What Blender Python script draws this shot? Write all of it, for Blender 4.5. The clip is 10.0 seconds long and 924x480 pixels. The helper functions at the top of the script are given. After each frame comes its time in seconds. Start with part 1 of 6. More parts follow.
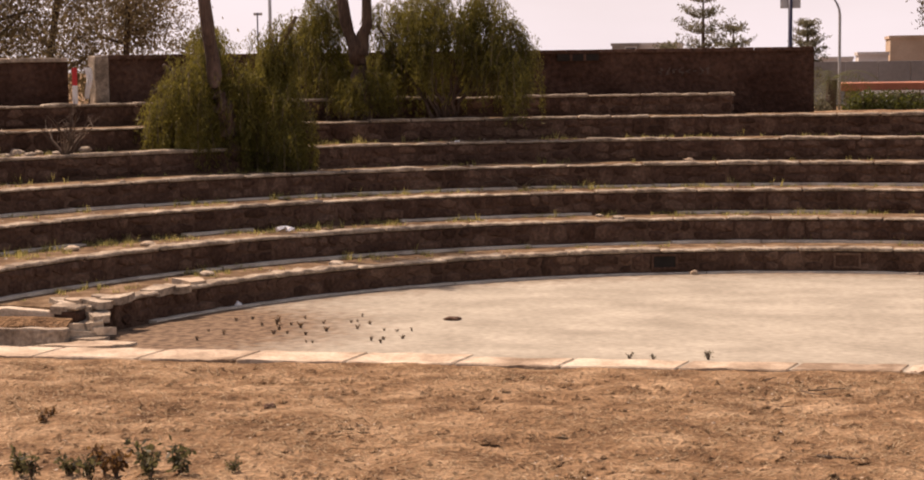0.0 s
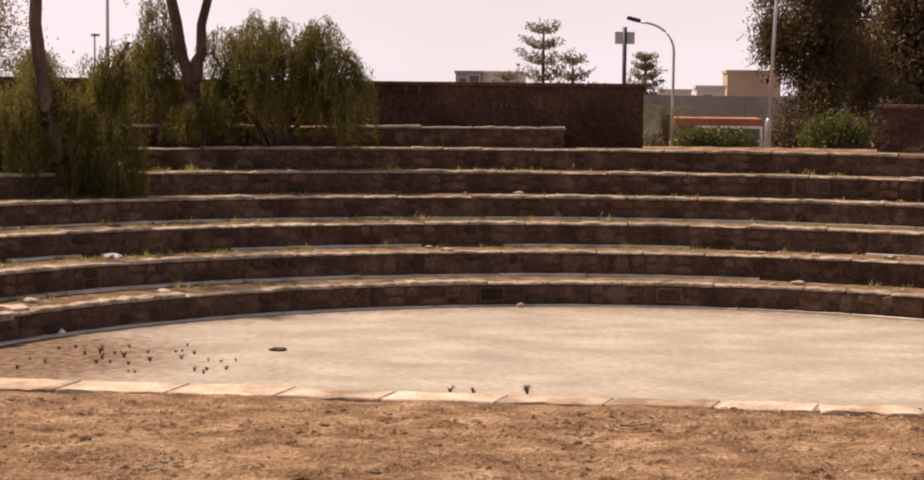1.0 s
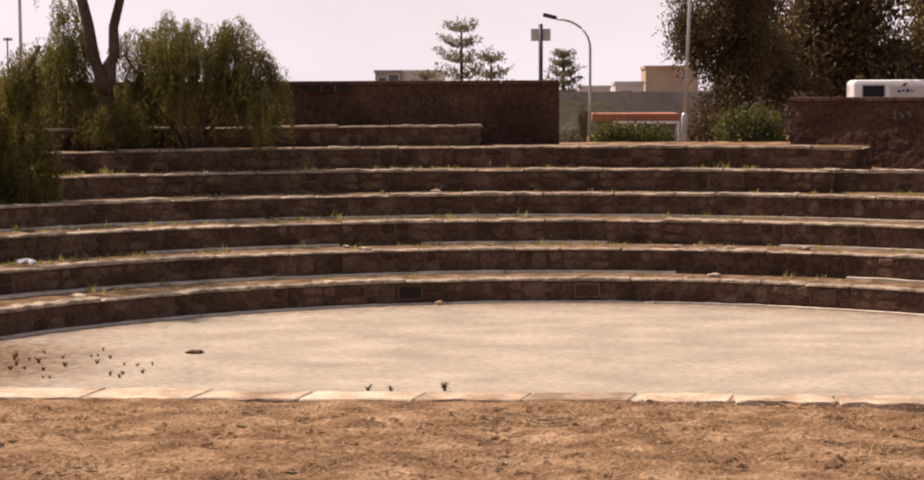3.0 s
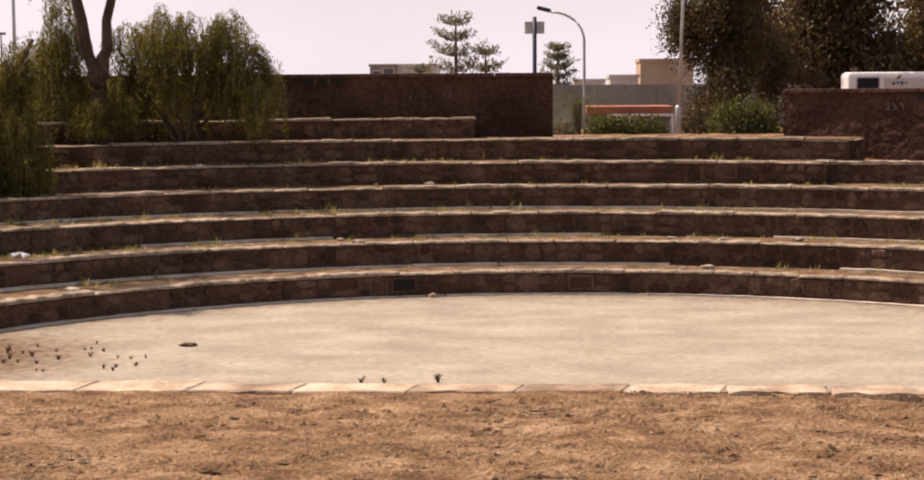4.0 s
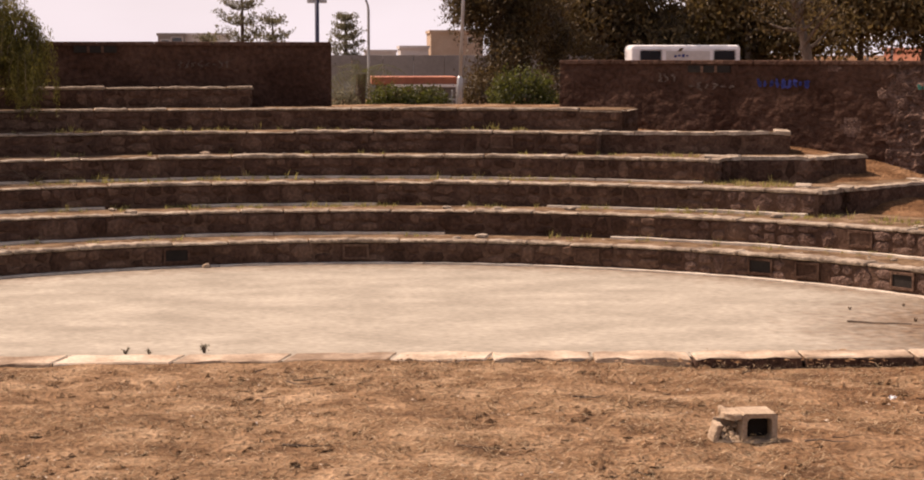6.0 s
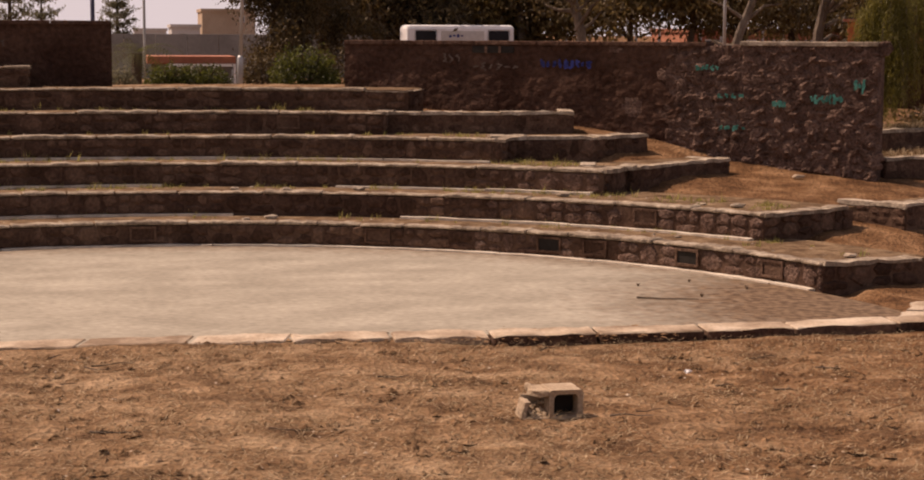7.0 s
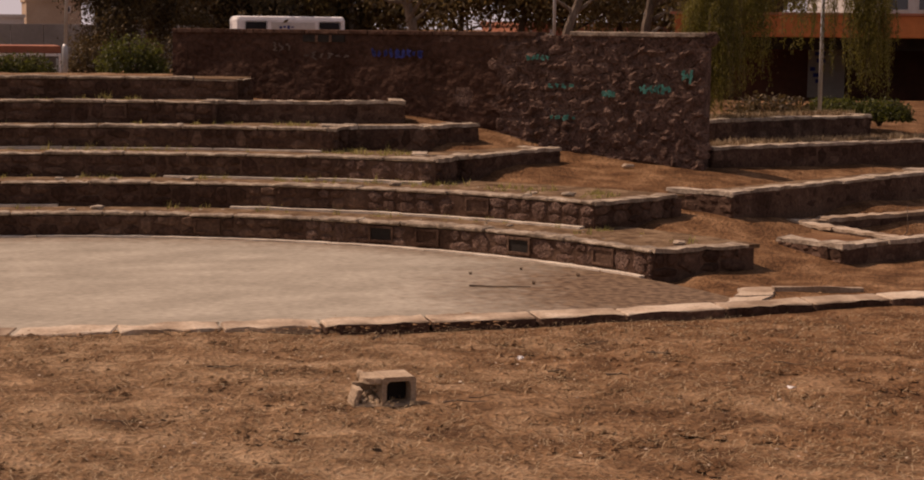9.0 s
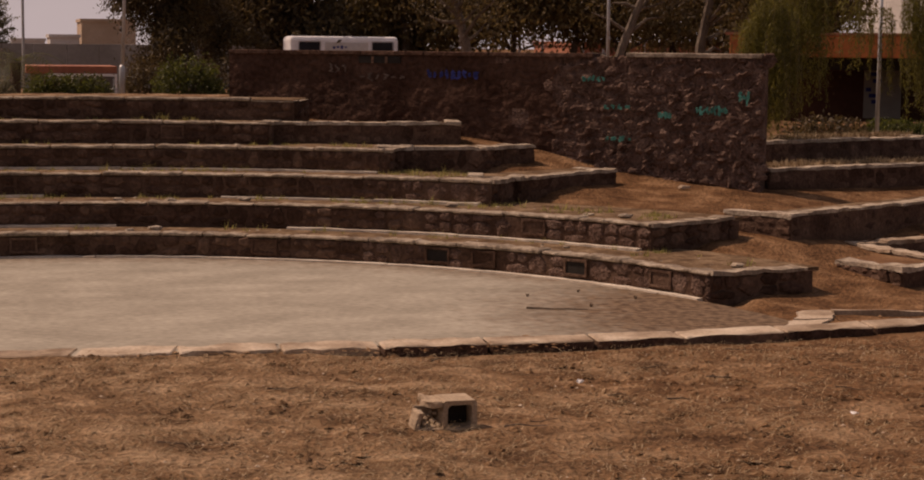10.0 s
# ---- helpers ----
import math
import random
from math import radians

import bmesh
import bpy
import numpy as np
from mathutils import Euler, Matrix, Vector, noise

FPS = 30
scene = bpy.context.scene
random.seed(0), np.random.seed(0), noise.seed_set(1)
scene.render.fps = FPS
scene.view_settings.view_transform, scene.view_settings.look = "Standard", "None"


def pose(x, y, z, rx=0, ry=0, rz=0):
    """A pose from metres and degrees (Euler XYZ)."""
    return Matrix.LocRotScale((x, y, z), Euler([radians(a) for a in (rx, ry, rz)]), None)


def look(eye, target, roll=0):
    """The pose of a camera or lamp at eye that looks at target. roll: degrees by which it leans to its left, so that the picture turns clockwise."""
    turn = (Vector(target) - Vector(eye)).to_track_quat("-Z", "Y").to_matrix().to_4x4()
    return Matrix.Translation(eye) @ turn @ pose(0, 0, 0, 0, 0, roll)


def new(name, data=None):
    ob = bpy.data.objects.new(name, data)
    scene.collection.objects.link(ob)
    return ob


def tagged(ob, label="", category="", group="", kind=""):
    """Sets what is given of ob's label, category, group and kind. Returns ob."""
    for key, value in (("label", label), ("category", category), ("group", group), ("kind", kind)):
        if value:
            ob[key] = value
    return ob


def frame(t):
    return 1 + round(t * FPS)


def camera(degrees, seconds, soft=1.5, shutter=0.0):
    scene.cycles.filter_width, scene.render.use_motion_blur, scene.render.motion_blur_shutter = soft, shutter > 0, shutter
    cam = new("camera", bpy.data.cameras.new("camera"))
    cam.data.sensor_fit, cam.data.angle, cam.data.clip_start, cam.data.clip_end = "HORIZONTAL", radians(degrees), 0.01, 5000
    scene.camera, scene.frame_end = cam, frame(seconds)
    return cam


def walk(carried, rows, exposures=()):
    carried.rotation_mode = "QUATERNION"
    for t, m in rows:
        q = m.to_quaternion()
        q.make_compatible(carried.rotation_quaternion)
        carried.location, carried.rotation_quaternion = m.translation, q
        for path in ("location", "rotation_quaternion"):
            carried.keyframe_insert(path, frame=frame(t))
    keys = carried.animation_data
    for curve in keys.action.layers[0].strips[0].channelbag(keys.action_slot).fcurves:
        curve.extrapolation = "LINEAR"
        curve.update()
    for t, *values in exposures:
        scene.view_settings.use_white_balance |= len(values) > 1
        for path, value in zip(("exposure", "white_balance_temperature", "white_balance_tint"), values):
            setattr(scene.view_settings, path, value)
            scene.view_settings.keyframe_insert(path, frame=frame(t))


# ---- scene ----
# ---------------------------------------------------------------- camera
cam = camera(29.27, 10.0, soft=1.9)
WALK = [  # seconds, eye x, y, z, then yaw to the right, pitch and roll in degrees
    (0, -0.389, 0.055, 2.451, -10.748, -5.615, -0.795),
    (0.5, -0.235, -0.009, 2.533, -7.716, -5.700, -0.440),
    (1, -0.208, -0.066, 2.546, -5.646, -4.843, 0.572),
    (1.5, -0.154, -0.065, 2.527, -3.032, -5.661, 0.561),
    (2, -0.164, -0.058, 2.513, -2.243, -5.641, 0.198),
    (2.5, -0.148, -0.069, 2.547, -3.015, -5.529, -0.201),
    (2.7, -0.143, -0.070, 2.543, -3.196, -5.109, -0.200),
    (3.8, -0.115, -0.078, 2.520, -2.898, -4.710, -0.560),
    (4, -0.111, -0.079, 2.517, -3.016, -5.063, -0.443),
    (4.5, -0.104, -0.076, 2.533, -3.121, -5.226, -0.395),
    (5, -0.063, -0.041, 2.522, -2.865, -5.185, -0.151),
    (5.5, 0.000, 0.000, 2.500, -0.000, -5.268, 0.005),
    (6, 0.116, -0.071, 2.496, 3.675, -6.023, -0.010),
    (6.2, 0.132, -0.044, 2.502, 5.056, -6.211, 0.251),
    (7.3, -0.144, -0.058, 2.505, 12.215, -6.707, 0.217),
    (7.5, -0.125, -0.045, 2.505, 12.426, -6.444, 0.315),
    (8, -0.063, -0.008, 2.499, 14.514, -6.012, 0.703),
    (8.5, -0.062, 0.045, 2.479, 16.685, -6.408, 0.793),
    (9, -0.065, 0.048, 2.447, 16.545, -6.847, 0.588),
    (9.5, -0.067, 0.049, 2.455, 16.103, -6.735, 0.375),
    (10, -0.125, 0.076, 2.471, 14.889, -6.241, 0.569),
]


def stand(x, y, z, yaw, pitch, roll):
    return pose(x, y, z) @ pose(0, 0, 0, 0, 0, -yaw) @ pose(0, 0, 0, 90 + pitch) @ pose(0, 0, 0, 0, 0, roll)


EXPOSURES = [  # seconds, stops, kelvin, tint
    (0, 0.19, 7800, 28), (3.0, 0.2, 7500, 26), (4.6, 0.2, 7500, 26), (5.7, 0.25, 7600, 28), (6.2, 0.12, 7700, 29), (7.3, -0.4, 8250, 32), (8.0, -0.58, 8300, 33), (9.0, -0.66, 8300, 34), (10, -0.9, 8400, 34)]
walk(cam, [(row[0], stand(*row[1:])) for row in WALK], EXPOSURES)

# ---------------------------------------------------------------- light
SUN_ELEVATION, SUN_AZIMUTH = 55.0, -59.0   # azimuth from +y, clockwise to +x
world = bpy.data.worlds.new("sky")
scene.world = world
world.use_nodes = True
wn, wl = world.node_tree.nodes, world.node_tree.links
wn.clear()
sky = wn.new("ShaderNodeTexSky")
sky.sky_type, sky.sun_disc = "NISHITA", False
sky.sun_elevation, sky.sun_rotation = radians(SUN_ELEVATION), radians(SUN_AZIMUTH)
sky.air_density, sky.dust_density, sky.ozone_density = 1.2, 3.0, 1.0
back = wn.new("ShaderNodeBackground")
back.inputs["Strength"].default_value = 0.10
coord = wn.new("ShaderNodeTexCoord")
stretch = wn.new("ShaderNodeMapping")
stretch.inputs["Scale"].default_value = (1.0, 1.0, 3.0)
clouds = wn.new("ShaderNodeTexNoise")
clouds.inputs["Scale"].default_value, clouds.inputs["Detail"].default_value = 3.0, 6.0
split = wn.new("ShaderNodeSeparateXYZ")
haze = wn.new("ShaderNodeMapRange")          # white haze and cloud, thinning towards the zenith
haze.inputs["From Min"].default_value, haze.inputs["From Max"].default_value = 0.0, 0.5
haze.inputs["To Min"].default_value, haze.inputs["To Max"].default_value = 0.98, 0.1
cover = wn.new("ShaderNodeMath")
cover.operation, cover.use_clamp = "MULTIPLY_ADD", True
cover.inputs[1].default_value = 0.5
shift = wn.new("ShaderNodeMath")
shift.operation, shift.inputs[1].default_value = "SUBTRACT", 0.27
white = wn.new("ShaderNodeMix")
white.data_type = "RGBA"
white.inputs[7].default_value = (7.5, 7.9, 8.75, 1)
out = wn.new("ShaderNodeOutputWorld")
wl.new(coord.outputs["Generated"], stretch.inputs["Vector"])
wl.new(stretch.outputs[0], clouds.inputs["Vector"])
wl.new(coord.outputs["Generated"], split.inputs[0])
wl.new(split.outputs["Z"], haze.inputs["Value"])
wl.new(clouds.outputs["Fac"], cover.inputs[0])
wl.new(haze.outputs[0], shift.inputs[0])
wl.new(shift.outputs[0], cover.inputs[2])
wl.new(cover.outputs[0], white.inputs["Factor"])
wl.new(sky.outputs[0], white.inputs[6])
wl.new(white.outputs[2], back.inputs["Color"])
wl.new(back.outputs[0], out.inputs["Surface"])

sun = new("sun", bpy.data.lights.new("sun", "SUN"))
sun.data.energy, sun.data.angle, sun.data.color = 5.0, radians(0.8), (1.0, 0.93, 0.82)
az, el = radians(SUN_AZIMUTH), radians(SUN_ELEVATION)
sun.matrix_world = look((0, 0, 0), (-math.sin(az) * math.cos(el), -math.cos(az) * math.cos(el), -math.sin(el)))
sun.location = (-20, 30, 40)

# ---------------------------------------------------------------- materials
def surface(name, colours, scale=3.0, fine=30.0, rough=0.9, bump=0.3, metal=0.0, spread=0.25, per_object=0.0,
            per_island=0.0, detail=6.0, stretch=(1, 1, 1), depth=0.02, gloss=0.3):
    """A surface with two scales of variation: broad patches between the colours and a fine grain, with relief."""
    m = bpy.data.materials.new(name)
    m.use_nodes = True
    n, l = m.node_tree.nodes, m.node_tree.links
    b = n["Principled BSDF"]
    b.inputs["Roughness"].default_value, b.inputs["Metallic"].default_value = rough, metal
    b.inputs["Specular IOR Level"].default_value = gloss
    tc = n.new("ShaderNodeTexCoord")
    mp = n.new("ShaderNodeMapping")
    mp.inputs["Scale"].default_value = stretch
    geo = n.new("ShaderNodeNewGeometry")
    l.new(geo.outputs["Position"], mp.inputs["Vector"])
    broad = n.new("ShaderNodeTexNoise")
    broad.inputs["Scale"].default_value, broad.inputs["Detail"].default_value = scale, detail
    grain = n.new("ShaderNodeTexNoise")
    grain.inputs["Scale"].default_value, grain.inputs["Detail"].default_value = fine, 4.0
    for t in (broad, grain):
        l.new(mp.outputs[0], t.inputs["Vector"])
    r = n.new("ShaderNodeValToRGB")
    cr = r.color_ramp
    while len(cr.elements) < len(colours):
        cr.elements.new(0.5)
    for i, c in enumerate(colours):
        cr.elements[i].position = 0.3 + 0.4 * i / max(1, len(colours) - 1)
        cr.elements[i].color = (*c, 1)
    add = n.new("ShaderNodeMath")
    add.operation = "ADD"
    last = broad.outputs["Fac"]
    for socket, amount in ((n.new("ShaderNodeObjectInfo").outputs["Random"], per_object),
                           (geo.outputs["Random Per Island"], per_island)):
        if amount:
            s = n.new("ShaderNodeMath")
            s.operation, s.inputs[1].default_value, s.inputs[2].default_value = "MULTIPLY_ADD", amount, -amount / 2
            l.new(socket, s.inputs[0])
            a = n.new("ShaderNodeMath")
            a.operation = "ADD"
            l.new(last, a.inputs[0])
            l.new(s.outputs[0], a.inputs[1])
            last = a.outputs[0]
    l.new(last, r.inputs["Fac"])
    g = n.new("ShaderNodeMapRange")
    g.inputs["From Min"].default_value, g.inputs["From Max"].default_value = 0.25, 0.75
    g.inputs["To Min"].default_value, g.inputs["To Max"].default_value = 1 - spread, 1 + spread
    l.new(grain.outputs["Fac"], g.inputs["Value"])
    mul = n.new("ShaderNodeVectorMath")
    mul.operation = "SCALE"
    l.new(r.outputs["Color"], mul.inputs[0])
    l.new(g.outputs[0], mul.inputs["Scale"])
    l.new(mul.outputs[0], b.inputs["Base Color"])
    if bump:
        bp = n.new("ShaderNodeBump")
        bp.inputs["Strength"].default_value, bp.inputs["Distance"].default_value = bump, depth
        l.new(grain.outputs["Fac"], bp.inputs["Height"])
        l.new(bp.outputs[0], b.inputs["Normal"])
    return m


def leafy(name, colours, through_light=0.35):
    m = surface(name, colours, scale=0.9, fine=9, rough=0.6, bump=0, spread=0.35, per_island=0.5)
    n, l = m.node_tree.nodes, m.node_tree.links
    b = n["Principled BSDF"]
    tr = n.new("ShaderNodeBsdfTranslucent")
    tr.inputs["Color"].default_value = (*[min(1, c * 1.6) for c in colours[-1]], 1)
    mix = n.new("ShaderNodeMixShader")
    mix.inputs[0].default_value = through_light
    l.new(b.outputs[0], mix.inputs[1])
    l.new(tr.outputs[0], mix.inputs[2])
    l.new(mix.outputs[0], n["Material Output"].inputs["Surface"])
    return m


EARTH = surface("dry_earth", [(0.11, 0.06, 0.031), (0.225, 0.134, 0.072), (0.37, 0.245, 0.145)], 2.6, 24, 1.0, 1.0, spread=0.5, depth=0.06, gloss=0.1)
RED_EARTH = surface("red_earth", [(0.10, 0.045, 0.022), (0.19, 0.10, 0.05), (0.28, 0.17, 0.09)], 1.7, 26, 1.0, 0.6, spread=0.4, gloss=0.1)
CONCRETE = surface("stage_concrete", [(0.265, 0.232, 0.178), (0.325, 0.288, 0.224), (0.395, 0.352, 0.277)], 2.2, 24, 0.9, 0.2, spread=0.24, stretch=(0.5, 0.8, 1), detail=9.0, gloss=0.2)
KERB = surface("pale_kerb_stone", [(0.22, 0.15, 0.095), (0.42, 0.32, 0.225), (0.56, 0.46, 0.345)], 2.5, 30, 0.9, 0.4, spread=0.25, per_object=0.25)
STONE = surface("lava_stone", [(0.056, 0.0304, 0.0198), (0.09, 0.0503, 0.0342), (0.14, 0.0845, 0.0576)], 3.0, 24, 0.95, 0.8, spread=0.4, per_object=0.4, depth=0.03, gloss=0.15)
TREAD = surface("dusty_tread", [(0.075, 0.0427, 0.0234), (0.15, 0.095, 0.054), (0.27, 0.1852, 0.1125)], 4.0, 28, 1.0, 0.7, spread=0.4, gloss=0.1)
PALE = surface("pale_mortar", [(0.42, 0.34, 0.26), (0.58, 0.5, 0.4), (0.68, 0.61, 0.5)], 4.0, 30, 0.9, 0.3, spread=0.2)
MORTAR = surface("dark_mortar", [(0.06, 0.0333, 0.0225), (0.092, 0.0532, 0.0369), (0.135, 0.0826, 0.0567)], 2.0, 26, 1.0, 0.8, spread=0.35, gloss=0.1)
CAP = surface("worn_capping", [(0.15, 0.115, 0.085), (0.29, 0.23, 0.17), (0.46, 0.38, 0.29)], 5, 30, 0.95, 0.7, spread=0.4, per_island=0.2, gloss=0.1)
# bare rubble; its paler tone also paints sunlight on the tiers' right faces
RUBBLE = surface("rubble_and_sunlit_stone", [(0.085, 0.05, 0.037), (0.14, 0.086, 0.065), (0.2, 0.13, 0.1)], 5.0, 30, 1.0, 1.0, spread=0.5, per_object=0.1, depth=0.06, gloss=0.1)
WALLSTONE = surface("brown_wall_stone", [(0.052, 0.0256, 0.0171), (0.085, 0.0456, 0.0315), (0.124, 0.0712, 0.0504)], 1.2, 14, 1.0, 1.0, spread=0.4, per_island=0.35, depth=0.06, gloss=0.1)
WHITE = surface("white_paint", [(0.7, 0.69, 0.67), (0.78, 0.77, 0.75), (0.82, 0.81, 0.8)], 2, 20, 0.5, 0.05, spread=0.05)
GALV = surface("galvanised_steel", [(0.36, 0.36, 0.35), (0.45, 0.45, 0.44), (0.52, 0.52, 0.5)], 2, 20, 0.5, 0.05, metal=0.5, spread=0.1)
DARKSTEEL = surface("dark_blue_steel", [(0.02, 0.02, 0.04), (0.03, 0.03, 0.06), (0.05, 0.05, 0.08)], 2, 20, 0.5, 0.05, spread=0.1)
BARK = surface("bark", [(0.04, 0.0247, 0.0171), (0.08, 0.0503, 0.0351), (0.13, 0.0874, 0.063)], 4, 40, 0.95, 0.8, spread=0.4, stretch=(1, 1, 0.25))
TRUNK_BARK = surface("brown_trunk_bark", [(0.055, 0.034, 0.025), (0.105, 0.066, 0.048), (0.165, 0.108, 0.082)], 4, 36, 0.95, 0.9, spread=0.4, stretch=(1, 1, 0.25))
PALE_BARK = surface("pale_bark", [(0.08, 0.058, 0.042), (0.15, 0.115, 0.085), (0.22, 0.175, 0.135)], 3, 30, 0.95, 0.6, spread=0.3, stretch=(1, 1, 0.25))
PEPPER_LEAF = leafy("pepper_leaf", [(0.032, 0.029, 0.005), (0.078, 0.07, 0.012), (0.17, 0.145, 0.03)])
DARK_LEAF = leafy("dark_leaf", [(0.028, 0.0181, 0.0072), (0.06, 0.0399, 0.0153), (0.12, 0.0808, 0.0297)], 0.2)
BROWN_LEAF = leafy("brown_leaf", [(0.06, 0.042, 0.02), (0.12, 0.086, 0.04), (0.19, 0.142, 0.07)])
FAR_LEAF = leafy("far_leaf", [(0.05, 0.0335, 0.0132), (0.115, 0.0763, 0.0282), (0.2, 0.1395, 0.051)], 0.25)
BUSH_LEAF = leafy("bush_leaf", [(0.018, 0.022, 0.004), (0.04, 0.046, 0.008), (0.085, 0.09, 0.017)])
GREY_LEAF = leafy("grey_leaf", [(0.06, 0.055, 0.032), (0.11, 0.10, 0.06), (0.17, 0.155, 0.092)])
WEED_LEAF = leafy("weed_leaf", [(0.03, 0.03, 0.012), (0.06, 0.058, 0.022), (0.10, 0.09, 0.04)])
RED_WEED = leafy("reddish_weed_leaf", [(0.06, 0.03, 0.012), (0.11, 0.055, 0.02), (0.16, 0.085, 0.03)])
GRASS = leafy("dry_grass", [(0.09, 0.10, 0.022), (0.2, 0.19, 0.05), (0.34, 0.29, 0.10)])
STRAW = surface("straw", [(0.2, 0.135, 0.07), (0.32, 0.225, 0.125), (0.46, 0.345, 0.21)], 3, 30, 0.9, 0, spread=0.2, per_island=0.6)
TWIG = surface("twig", [(0.06, 0.04, 0.028), (0.12, 0.085, 0.06), (0.2, 0.15, 0.11)], 3, 30, 0.9, 0, spread=0.3, per_island=0.5)
BLOCKMAT = surface("concrete_block", [(0.26, 0.19, 0.125), (0.38, 0.285, 0.195), (0.48, 0.37, 0.26)], 6, 60, 1.0, 0.8, spread=0.3, depth=0.01, gloss=0.1)
PLASTER = surface("pale_plaster", [(0.45, 0.42, 0.38), (0.55, 0.52, 0.48), (0.62, 0.6, 0.56)], 0.4, 6, 0.9, 0.05, spread=0.08)
OCHRE = surface("ochre_plaster", [(0.38, 0.27, 0.18), (0.45, 0.33, 0.23), (0.51, 0.39, 0.28)], 0.4, 6, 0.9, 0.05, spread=0.08)
GREYWALL = surface("grey_rendered_wall", [(0.2, 0.18, 0.16), (0.26, 0.24, 0.215), (0.32, 0.3, 0.27)], 0.4, 6, 0.9, 0.1, spread=0.1)
ORANGE = surface("orange_plaster", [(0.36, 0.10, 0.035), (0.45, 0.14, 0.045), (0.52, 0.18, 0.06)], 0.5, 8, 0.85, 0.05, spread=0.12)
RUST = surface("rust_red_roof", [(0.28, 0.10, 0.06), (0.36, 0.14, 0.08), (0.42, 0.18, 0.11)], 0.8, 8, 0.85, 0.1, spread=0.15)
# red brown wall colour, darkened to carry the shade of the porch
PORCH = surface("shade_darkened_porch_wall", [(0.05, 0.02, 0.012), (0.075, 0.03, 0.017), (0.10, 0.042, 0.024)], 0.8, 8, 0.9, 0.1, spread=0.15)
TINTED = surface("tinted_glass", [(0.01, 0.01, 0.012), (0.014, 0.014, 0.017), (0.02, 0.02, 0.024)], 1, 10, 0.35, 0, spread=0.05, gloss=0.15)
GLASS = surface("dark_window", [(0.012, 0.014, 0.018), (0.02, 0.022, 0.028), (0.03, 0.033, 0.04)], 1, 10, 0.08, 0, spread=0.05, gloss=0.6)
# near black that paints shade in hollows and porch; also tyre rubber
VOID = surface("hollow_shade_and_tyre", [(0.015, 0.012, 0.01), (0.025, 0.02, 0.016), (0.035, 0.028, 0.022)], 3, 20, 1.0, 0.2, spread=0.2)
RED = surface("red_paint", [(0.45, 0.03, 0.03), (0.55, 0.04, 0.04), (0.6, 0.06, 0.05)], 3, 20, 0.6, 0.05, spread=0.1)
TEAL = surface("teal_spray_paint", [(0.03, 0.16, 0.13), (0.05, 0.25, 0.2), (0.09, 0.34, 0.27)], 6, 30, 0.8, 0.1, spread=0.3)
BLUE = surface("blue_spray_paint", [(0.02, 0.025, 0.10), (0.025, 0.035, 0.17), (0.04, 0.05, 0.22)], 6, 30, 0.8, 0.1, spread=0.3)
CHALK = surface("pale_spray_paint", [(0.085, 0.06, 0.048), (0.115, 0.084, 0.068), (0.15, 0.112, 0.092)], 6, 30, 0.9, 0.1, spread=0.3)


# ---------------------------------------------------------------- building helpers
def mesh_of(name, bm, material, smooth=False):
    me = bpy.data.meshes.new(name)
    bm.normal_update()
    bm.to_mesh(me)
    bm.free()
    for m in (material if isinstance(material, (list, tuple)) else [material]):
        me.materials.append(m)
    if smooth:
        me.shade_smooth()
    return me


def part(name, bm, material, parent=None, label="", smooth=False):
    ob = new(name, mesh_of(name, bm, material, smooth))
    if parent is not None:
        ob.parent = parent
    return tagged(ob, label)


def thing(name, label, category, m=None, group="", kind=""):
    ob = new(name)
    if m is not None:
        ob.matrix_world = m
    return tagged(ob, label, category, group, kind)


def box(bm, x0, y0, z0, x1, y1, z1, bevel=0.0):
    made = bmesh.ops.create_cube(bm, size=1)["verts"]
    for v in made:
        v.co = Vector((x0 + (v.co.x + 0.5) * (x1 - x0), y0 + (v.co.y + 0.5) * (y1 - y0), z0 + (v.co.z + 0.5) * (z1 - z0)))
    if bevel:
        es = list({e for v in made for e in v.link_edges})
        bmesh.ops.bevel(bm, geom=es, offset=bevel, segments=2, affect="EDGES", profile=0.5)
    return made


def tube(bm, path, radii, sides=8, caps=True):
    """A tapered tube along a path of points."""
    rings = []
    path = [Vector(p) for p in path]
    for i, p in enumerate(path):
        d = (path[min(i + 1, len(path) - 1)] - path[max(i - 1, 0)]).normalized()
        a = d.orthogonal().normalized() if abs(d.z) < 0.9 else Vector((1, 0, 0)).cross(d).normalized()
        b = d.cross(a)
        r = radii[i] if isinstance(radii, (list, tuple)) else radii
        rings.append([bm.verts.new(p + r * (math.cos(k * math.tau / sides) * a + math.sin(k * math.tau / sides) * b)) for k in range(sides)])
    for q, s in zip(rings, rings[1:]):
        for k in range(sides):
            bm.faces.new((q[k], q[(k + 1) % sides], s[(k + 1) % sides], s[k]))
    if caps:
        bm.faces.new(rings[0][::-1])
        bm.faces.new(rings[-1])


def fast_mesh(name, verts, faces, material, smooth=False):
    me = bpy.data.meshes.new(name)
    me.from_pydata(verts, [], faces)
    for m in (material if isinstance(material, (list, tuple)) else [material]):
        me.materials.append(m)
    if smooth:
        me.shade_smooth()
    me.update()
    return me


